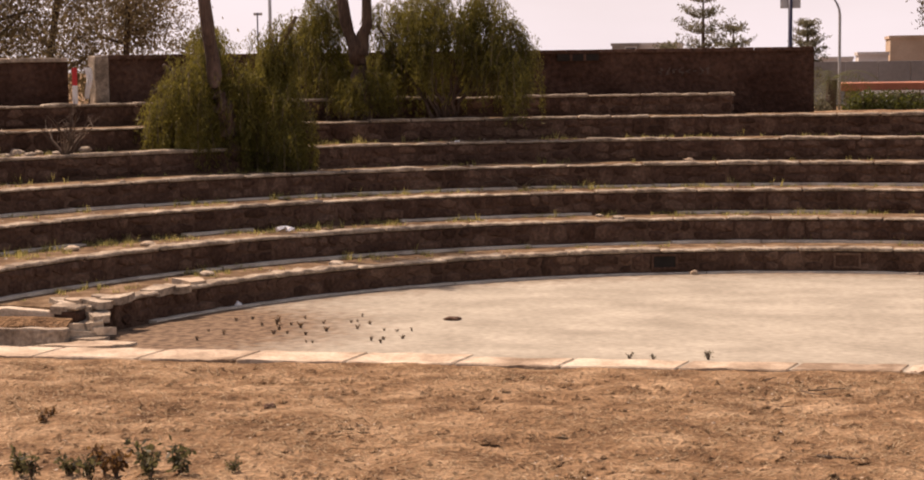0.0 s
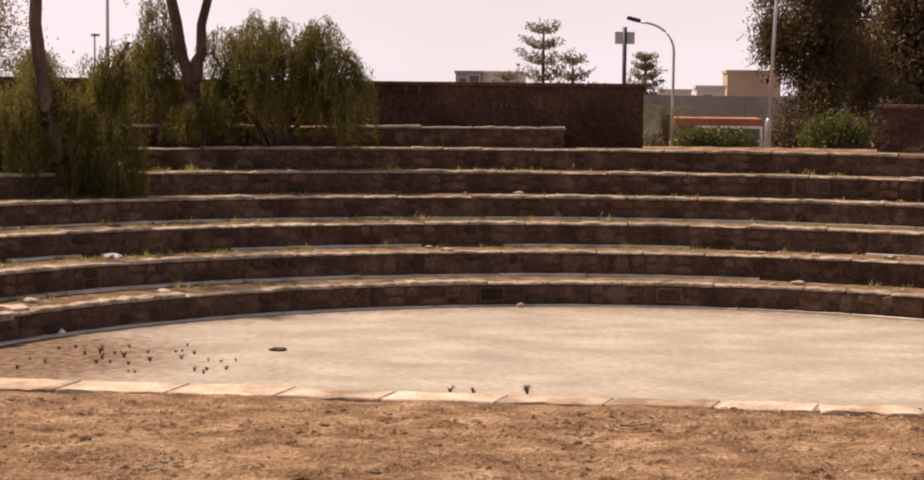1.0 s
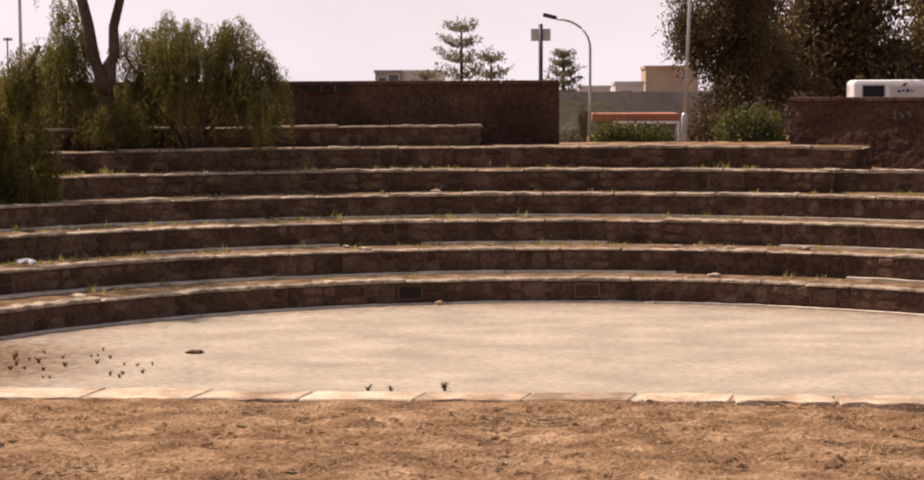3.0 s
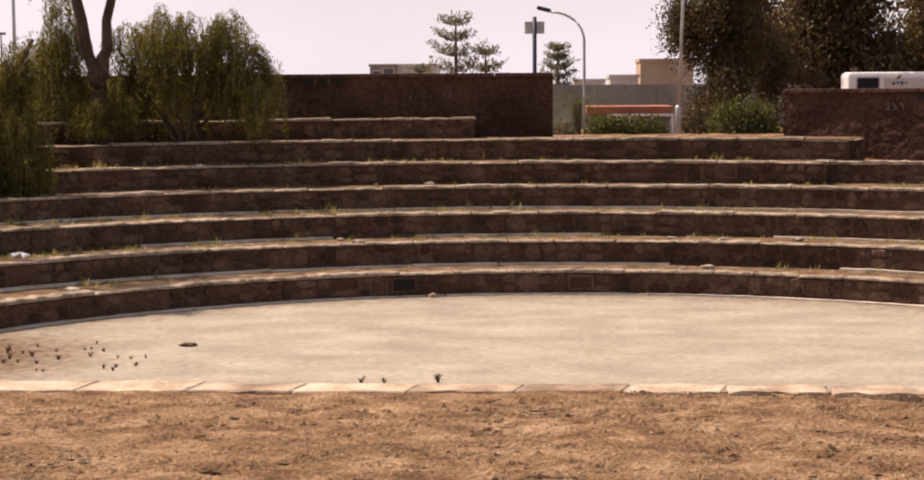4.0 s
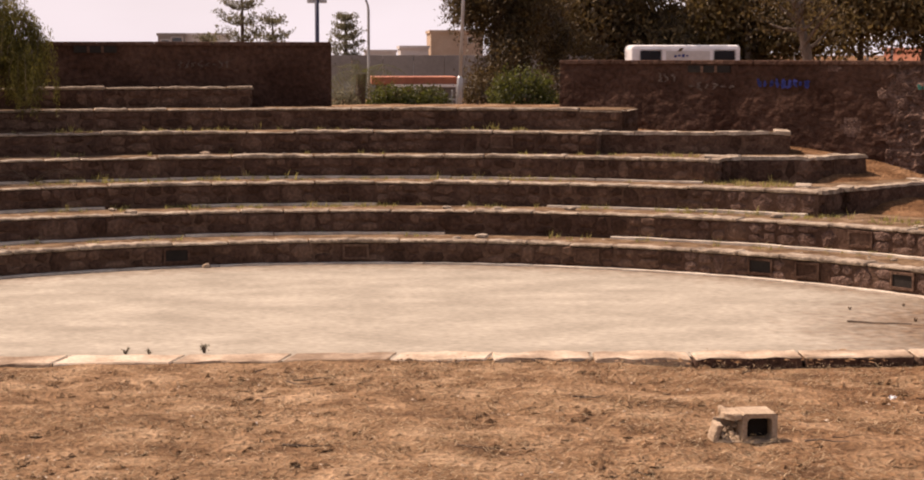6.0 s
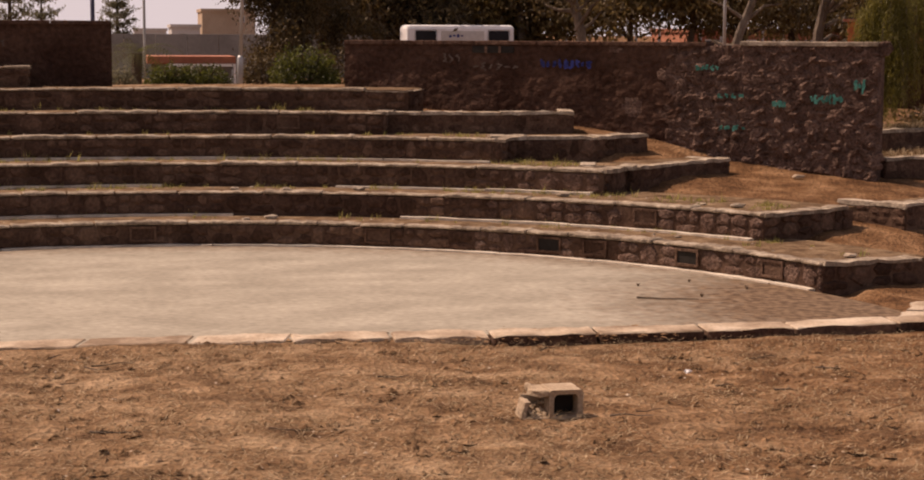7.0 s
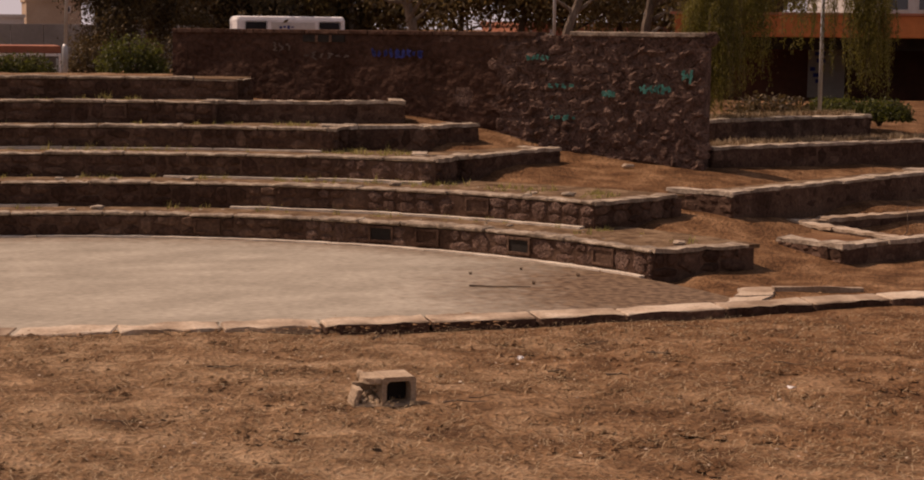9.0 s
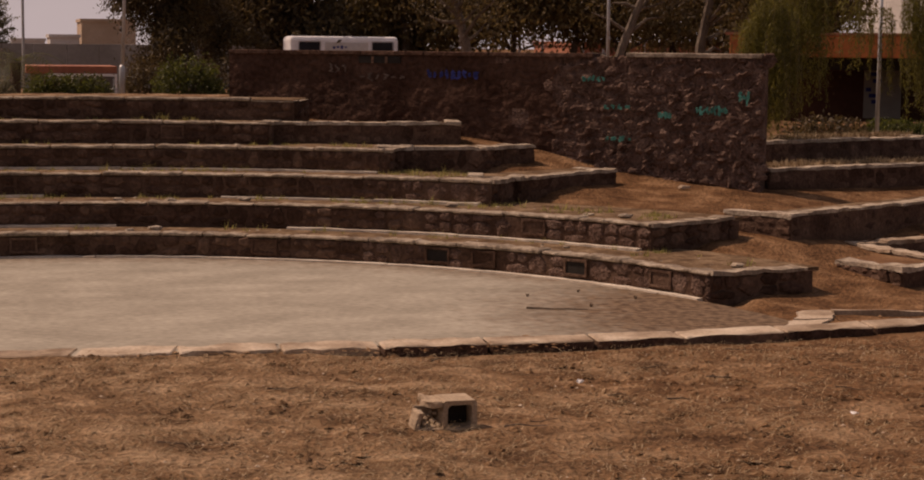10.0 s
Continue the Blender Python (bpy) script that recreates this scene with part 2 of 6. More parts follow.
def leaves(rng, spots, length, width, droop=0.6):
    """Many small pointed leaves at the spots; droop: how much they hang."""
    verts, faces = [], []
    for c in spots:
        d = Vector((rng.gauss(0, 1), rng.gauss(0, 1), rng.gauss(0, 1) - droop * 2)).normalized()
        s = d.cross(Vector((rng.gauss(0, 1), rng.gauss(0, 1), rng.gauss(0, 1)))).normalized()
        k = length * rng.uniform(0.6, 1.3)
        w = width * rng.uniform(0.6, 1.3)
        c = Vector(c)
        i = len(verts)
        verts += [c, c + d * k * 0.5 + s * w * 0.5, c + d * k, c + d * k * 0.5 - s * w * 0.5]
        faces.append((i, i + 1, i + 2, i + 3))
    return verts, faces


# ---------------------------------------------------------------- plan
STAGE = (0.0, 13.9)           # centre of the half round stage
RISE = 0.288
TIERS = 7


def ring(i):
    """Centre x, y and front radius of tier i, counted from 1."""
    return -0.08 * (i - 1), 13.95 - 0.25 * (i - 1), 7.02 + 1.1 * (i - 1)


# where each tier ends, in degrees from +y, clockwise
LEFT_END = [-79, -86, -74, -70, -66, -62, -58]
RIGHT_END = [71.7, 57.5, 39.3, 29.1, 19.3, 20.2, -3.5]


def on_ring(i, a, extra=0.0):
    cx, cy, r = ring(i)
    return cx + (r + extra) * math.sin(radians(a)), cy + (r + extra) * math.cos(radians(a))


# heights of the bare earth beside the tiers, the wall and the wing: x, y, z
SLOPE = [(7.2, 15.2, -0.03), (8.6, 15.3, -0.02), (8.0, 16.6, 0.0), (9.1, 16.6, -0.01), (8.1, 18.7, 0.28), (8.7, 18.7, 0.33), (11.2, 20.0, 0.34),
         (6.3, 21.1, 0.56), (8.1, 22.5, 0.57), (7.0, 22.85, 0.84), (6.15, 23.5, 1.13), (4.2, 26.1, 1.43), (5.7, 25.0, 1.3), (7.2, 23.9, 1.07),
         (8.55, 22.85, 0.77), (9.8, 21.9, 0.58), (12.9, 23.1, 0.54), (7.4, 16.15, 0.0), (9.6, 17.5, 0.02), (10.5, 17.9, -0.12), (10.9, 18.6, -0.2), (11.8, 18.8, -0.2), (9.25, 18.3, 0.16), (11.0, 26.0, 0.95), (14.0, 27.0, 0.95), (8.0, 27.0, 1.4), (14.0, 17.0, 0.0)]


LEVEL = np.linalg.lstsq(np.array([(p[0], p[1], 1.0) for p in SLOPE]), np.array([p[2] for p in SLOPE]), rcond=None)[0]


def ramp_height(x, y):
    """The plane through the slope's heights, bent softly to each."""
    total = weight = 0.0
    for px, py, pz in SLOPE:
        w = 1.0 / ((x - px) ** 2 + (y - py) ** 2 + 0.35) ** 1.5
        total += w * (pz - LEVEL[0] * px - LEVEL[1] * py - LEVEL[2])
        weight += w
    return float(LEVEL[0] * x + LEVEL[1] * y + LEVEL[2] + total / weight)


def interp(x, xs, ys):
    return float(np.interp(x, xs, ys))


def ground_height(x, y):
    dx, dy = x - STAGE[0], y - STAGE[1]
    rho = math.hypot(dx, dy)
    phi = math.degrees(math.atan2(dx, dy))
    sink = 0.0 + 0.05 * min(max((x - 2.0) / 1.4, 0), 1)
    front = 0.062 * (13.9 - y) - sink
    if y < 14.3:
        h = front if y < 13.9 else -0.004 - sink
        if y < -6:
            h = 0.062 * 19.9 - 0.04
        return h
    under = min(max((rho - 7.6) * 0.27, 0) - 0.06, 1.66)
    if rho > 13.6:
        under = 1.66 if x < 9.5 else max(1.1, 1.66 - (x - 9.5) * 0.28)
    if y > 31:
        t = min((y - 31) / 12, 1)
        return (1.66 if x < 9.5 else max(1.1, 1.66 - (x - 9.5) * 0.28)) * (1 - t) + 0.6 * t
    if phi > 0:
        edge = interp(rho, [6.5, 8.2, 9.2, 9.7, 10.5, 11.5, 12.2, 13, 14], [77, 71, 57, 45, 40, 34, 27, 21, 20])
        t = min(max((phi - edge + 3) / 3, 0), 1)
        plane = min(max(ramp_height(x, y), -0.03), 1.66)
        if rho < 7.4:
            plane = -0.03
        under = under * (1 - t) + plane * t
    return under


def dirty_stage():
    """Earth trodden and blown onto the concrete from both ends and along the foot of the tiers."""
    n, l = CONCRETE.node_tree.nodes, CONCRETE.node_tree.links
    b = n["Principled BSDF"]
    old = b.inputs["Base Color"].links[0].from_socket
    geo = n.new("ShaderNodeNewGeometry")
    best = None
    for c, r in (((-6.4, 15.9, 0), 2.6), ((7.3, 15.2, 0), 3.7)):
        d = n.new("ShaderNodeVectorMath")
        d.operation, d.inputs[1].default_value = "DISTANCE", c
        l.new(geo.outputs["Position"], d.inputs[0])
        k = n.new("ShaderNodeMapRange")
        k.inputs["From Min"].default_value, k.inputs["From Max"].default_value = r, 0.4 * r
        l.new(d.outputs["Value"], k.inputs["Value"])
        if best is None:
            best = k.outputs[0]
        else:
            m = n.new("ShaderNodeMath")
            m.operation = "MAXIMUM"
            l.new(best, m.inputs[0])
            l.new(k.outputs[0], m.inputs[1])
            best = m.outputs[0]
    d = n.new("ShaderNodeVectorMath")
    d.operation, d.inputs[1].default_value = "DISTANCE", (STAGE[0], STAGE[1], 0)
    l.new(geo.outputs["Position"], d.inputs[0])
    k = n.new("ShaderNodeMapRange")
    k.inputs["From Min"].default_value, k.inputs["From Max"].default_value, k.inputs["To Max"].default_value = 6.2, 7.0, 0.6
    l.new(d.outputs["Value"], k.inputs["Value"])
    m = n.new("ShaderNodeMath")
    m.operation = "MAXIMUM"
    l.new(best, m.inputs[0])
    l.new(k.outputs[0], m.inputs[1])
    noise_ = n.new("ShaderNodeTexNoise")
    noise_.inputs["Scale"].default_value, noise_.inputs["Detail"].default_value = 6.5, 10.0
    l.new(geo.outputs["Position"], noise_.inputs["Vector"])
    a = n.new("ShaderNodeMath")
    a.operation = "ADD"
    l.new(m.outputs[0], a.inputs[0])
    l.new(noise_.outputs["Fac"], a.inputs[1])
    s = n.new("ShaderNodeMapRange")
    s.inputs["From Min"].default_value, s.inputs["From Max"].default_value = 0.62, 1.35
    l.new(a.outputs[0], s.inputs["Value"])
    mix = n.new("ShaderNodeMix")
    mix.data_type = "RGBA"
    soil = n.new("ShaderNodeValToRGB")
    soil.color_ramp.elements[0].position, soil.color_ramp.elements[1].position = 0.35, 0.65
    soil.color_ramp.elements[0].color, soil.color_ramp.elements[1].color = (0.075, 0.044, 0.025, 1), (0.22, 0.145, 0.088, 1)
    mottle = n.new("ShaderNodeTexNoise")
    mottle.inputs["Scale"].default_value, mottle.inputs["Detail"].default_value = 11.0, 8.0
    l.new(geo.outputs["Position"], mottle.inputs["Vector"])
    l.new(mottle.outputs["Fac"], soil.inputs["Fac"])
    l.new(soil.outputs["Color"], mix.inputs[7])
    l.new(s.outputs[0], mix.inputs["Factor"])
    l.new(old, mix.inputs[6])
    l.new(mix.outputs[2], b.inputs["Base Color"])


dirty_stage()


def redden_earth():
    """The soil turns from straw brown to bare red brown towards the wing, in ragged patches."""
    n, l = EARTH.node_tree.nodes, EARTH.node_tree.links
    b = n["Principled BSDF"]
    old = b.inputs["Base Color"].links[0].from_socket
    geo = n.new("ShaderNodeNewGeometry")
    sep = n.new("ShaderNodeSeparateXYZ")
    l.new(geo.outputs["Position"], sep.inputs[0])
    patch = n.new("ShaderNodeTexNoise")
    patch.inputs["Scale"].default_value, patch.inputs["Detail"].default_value = 0.9, 7.0
    l.new(geo.outputs["Position"], patch.inputs["Vector"])
    mad = n.new("ShaderNodeMath")
    mad.operation = "MULTIPLY_ADD"
    mad.inputs[1].default_value = 8.0
    l.new(patch.outputs["Fac"], mad.inputs[0])
    l.new(sep.outputs["X"], mad.inputs[2])
    span = n.new("ShaderNodeMapRange")
    span.inputs["From Min"].default_value, span.inputs["From Max"].default_value = 5.0, 10.5
    l.new(mad.outputs[0], span.inputs["Value"])
    mul = n.new("ShaderNodeMix")
    mul.data_type, mul.blend_type = "RGBA", "MULTIPLY"
    mul.inputs[7].default_value = (0.77, 0.66, 0.58, 1)
    l.new(span.outputs[0], mul.inputs["Factor"])
    l.new(old, mul.inputs[6])
    l.new(mul.outputs[2], b.inputs["Base Color"])


redden_earth()


# ---------------------------------------------------------------- ground
def build_ground():
    """One sheet: fine where the camera looks, coarse out to the horizon."""
    xs = [-1500, -400, -120, -60, -40, -28] + [round(-20 + 0.2 * i, 3) for i in range(65)] + [round(-7 + 0.1 * i, 3) for i in range(1, 171)] + [round(10.2 + 0.2 * i, 3) for i in range(50)] + [28, 40, 60, 120, 400, 1500]
    ys = [-1500, -300, -60, -20] + [round(-4 + 0.25 * i, 3) for i in range(36)] + [round(5 + 0.3 * i, 3) for i in range(10)] + [round(8 + 0.06 * i, 3) for i in range(100)] \
        + [round(14 + 0.2 * i, 3) for i in range(76)] + [32, 38, 50, 80, 150, 400, 1500]
    verts, faces = [], []
    for y in ys:
        for x in xs:
            z = ground_height(x, y)
            if abs(x) < 21 and -4 < y < 30:
                z += 0.026 * noise.noise((x * 1.1, y * 1.1, 0)) + 0.034 * noise.noise((x * 2.7, y * 3.3, 4)) * (1 if y < 13.6 else 0.5)
                if 7 < y < 13.8:
                    hollow = noise.noise((x * 3.1 + 7, y * 2.6, 9))
                    z += 0.02 * noise.noise((x * 6.5, y * 6.5, 2)) - 0.055 * max(0, hollow - 0.22) + 0.008 * noise.noise((x * 15, y * 15, 3))
            verts.append((x, y, z))
    w = len(xs)
    for j in range(len(ys) - 1):
        for i in range(w - 1):
            a = j * w + i
            faces.append((a, a + 1, a + w + 1, a + w))
    ob = new("ground", fast_mesh("ground", verts, faces, EARTH, True))
    return tagged(ob, "dry brown earth littered with straw and needles", "ground", kind="structure")


build_ground()


def build_stage():
    bm = bmesh.new()
    rings = []
    radii = [0.05, 2, 4, 5.5, 6.6, 6.98]
    angles = [-86 + 4 * k for k in range(44)]
    for z in (0.0,):
        for r in radii:
            rings.append([bm.verts.new((STAGE[0] + r * math.sin(radians(a)), max(14.25, STAGE[1] + r * math.cos(radians(a))), z)) for a in angles])
    for q, s in zip(rings, rings[1:]):
        for k in range(len(angles) - 1):
            bm.faces.new((q[k], q[k + 1], s[k + 1], s[k]))
    bmesh.ops.recalc_face_normals(bm, faces=bm.faces)
    for f in bm.faces:
        if f.normal.z < 0:
            f.normal_flip()
    geom = bmesh.ops.extrude_face_region(bm, geom=list(bm.faces))
    bmesh.ops.translate(bm, verts=[v for v in geom["geom"] if isinstance(v, bmesh.types.BMVert)], vec=(0, 0, -0.12))
    bmesh.ops.recalc_face_normals(bm, faces=bm.faces)
    ob = part("stage_floor", bm, CONCRETE)
    return tagged(ob, "half round pale concrete stage floor, dusty and stained", "stage", kind="structure")


build_stage()


# ---------------------------------------------------------------- tiers of seating
def arc_solid(bm, i, a0, a1, r0, r1, z0, z1, step=1.5, wobble=0.0, seed=0, skew=0.0):
    """A curved bar between two radii (from tier i's front) and two heights, closed at both ends."""
    n = max(2, int(abs(a1 - a0) / step))
    cols = []
    for k in range(n + 1):
        a = a0 + (a1 - a0) * k / n
        w = wobble * noise.noise((k * 0.9, i * 7.3, seed))
        v = wobble * 0.6 * noise.noise((k * 0.7, i * 3.1, seed + 9))
        s = skew if k == n else 0
        p, q = on_ring(i, a + s * r0, r0 + w), on_ring(i, a + s * r1, r1)
        cols.append([bm.verts.new((*p, z0)), bm.verts.new((*p, z1 + v)), bm.verts.new((*q, z1 + v)), bm.verts.new((*q, z0))])
    for c, d in zip(cols, cols[1:]):
        for k in range(4):
            bm.faces.new((c[k], d[k], d[(k + 1) % 4], c[(k + 1) % 4]))
    bm.faces.new(cols[0])
    bm.faces.new(cols[-1][::-1])
    bmesh.ops.recalc_face_normals(bm, faces=bm.faces)



SKEW = [0.6, 0.55, 0, 0, 0, 0, 0]
DEPTH = [1.2, 1.42, 1.1, 1.1, 1.1, 1.1, 0.9]
rng = random.Random(11)


def rough_stone(seed, material):
    """A roughly dressed stone, one unit wide and high, its face at y = 0 and its back at y = 1."""
    r = random.Random(seed)
    bm = bmesh.new()
    n = r.choice((5, 6, 7))
    a0 = r.uniform(0, 6)
    outer, inner, tail = [], [], []
    for k in range(n):
        a = a0 + math.tau * (k + r.uniform(-0.22, 0.22)) / n
        c, s = math.cos(a), math.sin(a)
        m = max(abs(c), abs(s)) ** 0.8
        x, z = 0.5 * c / m * r.uniform(0.9, 1.06), 0.5 * s / m * r.uniform(0.9, 1.06)
        inner.append(bm.verts.new((x * 0.8, r.uniform(-0.02, 0.08), z * 0.8)))
        outer.append(bm.verts.new((x, 0.2 + r.uniform(-0.06, 0.06), z)))
        tail.append(bm.verts.new((x * 0.96, 1.0, z * 0.96)))
    mid = bm.verts.new((r.uniform(-0.1, 0.1), r.uniform(-0.12, 0.0), r.uniform(-0.1, 0.1)))
    for k in range(n):
        j = (k + 1) % n
        bm.faces.new((mid, inner[k], inner[j]))
        bm.faces.new((inner[k], outer[k], outer[j], inner[j]))
        bm.faces.new((outer[k], tail[k], tail[j], outer[j]))
    bmesh.ops.recalc_face_normals(bm, faces=bm.faces)
    return mesh_of("stone", bm, material)


STONES = [rough_stone(k, STONE) for k in range(14)]
RUBBLE_AND_SUNLIT = [rough_stone(30 + k, RUBBLE) for k in range(14)]


def lay_stone(parent, x, y, z, w, h, d, turn, tilt=0.0, kinds=STONES):
    """One stone with its face at x, y, z, looking back along the turned -y."""
    ob = new("stone", rng.choice(kinds))
    ob.parent = parent
    ob.matrix_basis = pose(x, y, z) @ pose(0, 0, 0, 0, 0, turn) @ pose(0, 0, 0, 0, tilt, 0) @ Matrix.Diagonal((w, d, h, 1))
    return ob


def face_of_stones(parent, at, length, low, high, gaps=(), bare=None):
    """Stones in one or two broken courses; at(s) gives x, y and the turn of the face at s metres along it. Past bare,
    paler rubble puts the sun on the face into the colour.
    """
    s = 0.0
    while s < length - 0.05:
        w = min(rng.uniform(0.14, 0.34), length - s)
        x, y, turn = at(s + w / 2)
        kinds = RUBBLE_AND_SUNLIT if bare is not None and s > bare + rng.uniform(-0.6, 0.6) else STONES
        if not any(abs(s + w / 2 - g) < 0.2 for g in gaps):
            h = high - low
            cut = rng.choice((1.0, rng.uniform(0.35, 0.65), rng.uniform(0.35, 0.65), rng.uniform(0.4, 0.6)))
            lay_stone(parent, x, y, low + h * cut / 2, w * rng.uniform(0.92, 1.02), h * cut * 0.97, 0.1, turn, rng.uniform(-4, 4), kinds)
            if cut < 1:
                if w > 0.26 and rng.random() < 0.5:
                    for o in (-0.25, 0.25):
                        xx, yy, tt = at(s + w * (0.5 + o))
                        lay_stone(parent, xx, yy, low + h * (1 + cut) / 2, w * 0.45, h * (1 - cut) * 0.92, 0.1, tt, rng.uniform(-5, 5), kinds)
                else:
                    lay_stone(parent, x, y, low + h * (1 + cut) / 2, w * rng.uniform(0.92, 1.02), h * (1 - cut) * 0.97, 0.1, turn, rng.uniform(-5, 5), kinds)
        s += w


def recess(parent, i, a, width=0.26, height=0.13, open_=True):
    """A framed lamp recess let into the face of tier i."""
    x, y = on_ring(i, a, 0.012)
    m = pose(x, y, RISE * (i - 1) + 0.14, 0, 0, -a)
    bm = bmesh.new()
    w, h, f = width / 2, height / 2, 0.025
    for q in ((-w - f, -0.02, -h - f, w + f, 0.05, -h), (-w - f, -0.02, h, w + f, 0.05, h + f), (-w - f, -0.02, -h, -w, 0.05, h), (w, -0.02, -h, w + f, 0.05, h)):
        box(bm, *q)
    bm.transform(m)
    fr = part("recess_frame", bm, STONE, parent, "rendered frame of a lamp recess")
    # an open recess gets a near-flush plate coloured like the hole's shade
    bm = bmesh.new()
    box(bm, -w, -0.004, -h, w, 0.05, h)
    bm.transform(m)
    part("recess_back", bm, VOID if open_ else MORTAR, parent, "shallow recess with the hole's shade in its dark colour" if open_ else "mortared up recess")


RECESSES = {1: [(-15.7, True), (1.6, False), (24.3, False), (41.7, True), (46.5, False), (56.4, True), (66.0, False)], 2: [(46.6, False)], 5: [(12.8, False)]}
for i in range(1, TIERS + 1):
    a0, a1 = LEFT_END[i - 1], RIGHT_END[i - 1]
    z0, z1 = RISE * (i - 1), RISE * i
    tier = thing("seating_tier", "curved low tier of lava stone masonry with a pale worn capping", "seating tier", group="tiers of the amphitheatre")
    deep, skew = DEPTH[i - 1], SKEW[i - 1]
    bm = bmesh.new()
    arc_solid(bm, i, a0, a1, 0.024, deep + 0.1, z0 - 0.25, z1 - 0.05, skew=skew)
    part("wall_core", bm, MORTAR, tier)
    bm = bmesh.new()
    arc_solid(bm, i, a0 + 0.4, a1 - 0.2, 0.12, deep + 0.2, z1 - 0.06, z1 - 0.02, 0.8, 0.012, 30 + i, skew)
    part("tread", bm, TREAD, tier, "dry earth tread with sparse grass")
    # capping in worn lengths
    cx, cy, r = ring(i)
    a = a0
    while a < a1 - 0.5:
        da = min(math.degrees(rng.uniform(0.45, 1.1) / r), a1 - a)
        bm = bmesh.new()
        lift = rng.uniform(-0.016, 0.008) - (0.028 if i == 6 and a > 16.6 else 0)
        arc_solid(bm, i, a + 0.05, a + da - 0.05, rng.uniform(-0.02, 0.015), rng.uniform(0.16, 0.26), z1 - 0.04, z1 + lift, 0.45, 0.028, i + a, skew if a + da >= a1 - 0.01 else 0)
        bmesh.ops.bevel(bm, geom=[e for e in bm.edges if e.calc_face_angle(0) > 0.6], offset=0.012, segments=1, affect="EDGES")
        part("capping", bm, CAP, tier)
        a += da
    # pale strip at the foot, in broken lengths
    a = a0 + (9 if i == 1 else 1)
    while i < 5 and a < a1 - 1.5:
        da = math.degrees(rng.uniform(0.9, 2.6) / r)
        if i == 1 or rng.random() < 0.8:
            bm = bmesh.new()
            arc_solid(bm, i, a, min(a + da - 0.1, a1 - 0.8), -rng.uniform(0.06, 0.1), 0.02, z0 - 0.04, z0 + (0.016 if i == 1 else rng.uniform(0.0, 0.014)), 1.0, 0.012, 50 + i + a)
            part("foot_strip", bm, PALE, tier, "thin pale mortar strip along the foot")
        a += da
    span = radians(a1 - a0) * r

    def along(s, i=i, a0=a0, r=r):
        a = a0 + math.degrees(s / r)
        x, y = on_ring(i, a, rng.uniform(0.0, 0.012))
        return x, y, -a

    gaps = [radians(g[0] - a0) * r for g in RECESSES.get(i, ())]
    # from 33 degrees on: bare stone, with the sun's brightness put in its colour
    face_of_stones(tier, along, span, z0 + 0.005, z1 - 0.038, gaps, radians(33 - a0) * r)
    for g, o in RECESSES.get(i, ()):
        recess(tier, i, g, open_=o)
    # the return at the right end
    p, q = Vector(on_ring(i, a1, 0.03)), Vector(on_ring(i, a1 + skew * deep, deep))
    d = (q - p).normalized()

    def end_face(s, p=p, d=d):
        return p.x + d.x * s + d.y * 0.026, p.y + d.y * s - d.x * 0.026, math.degrees(math.atan2(d.y, d.x))

    face_of_stones(tier, end_face, (q - p).length, z0 + 0.005, z1 - 0.038)
    s = 0.0
    while s < (q - p).length - 0.02:
        w = min(rng.uniform(0.3, 0.7), (q - p).length - s)
        bm = bmesh.new()
        box(bm, s + 0.005, -0.035, z1 - 0.045, s + w - 0.005, 0.16, z1 + rng.uniform(-0.014, 0.004) - (0.028 if i == 6 else 0))
        bmesh.ops.subdivide_edges(bm, edges=[e for e in bm.edges if abs((e.verts[0].co - e.verts[1].co).x) > 0.15], cuts=4)
        for v in bm.verts:
            v.co += 0.02 * noise.noise_vector(v.co * 7 + Vector((p.x, p.y, 0)))
        bm.transform(Matrix.Translation((p.x, p.y, 0)) @ Matrix.Rotation(math.atan2(d.y, d.x), 4, "Z"))
        part("capping", bm, CAP, tier)
        s += w


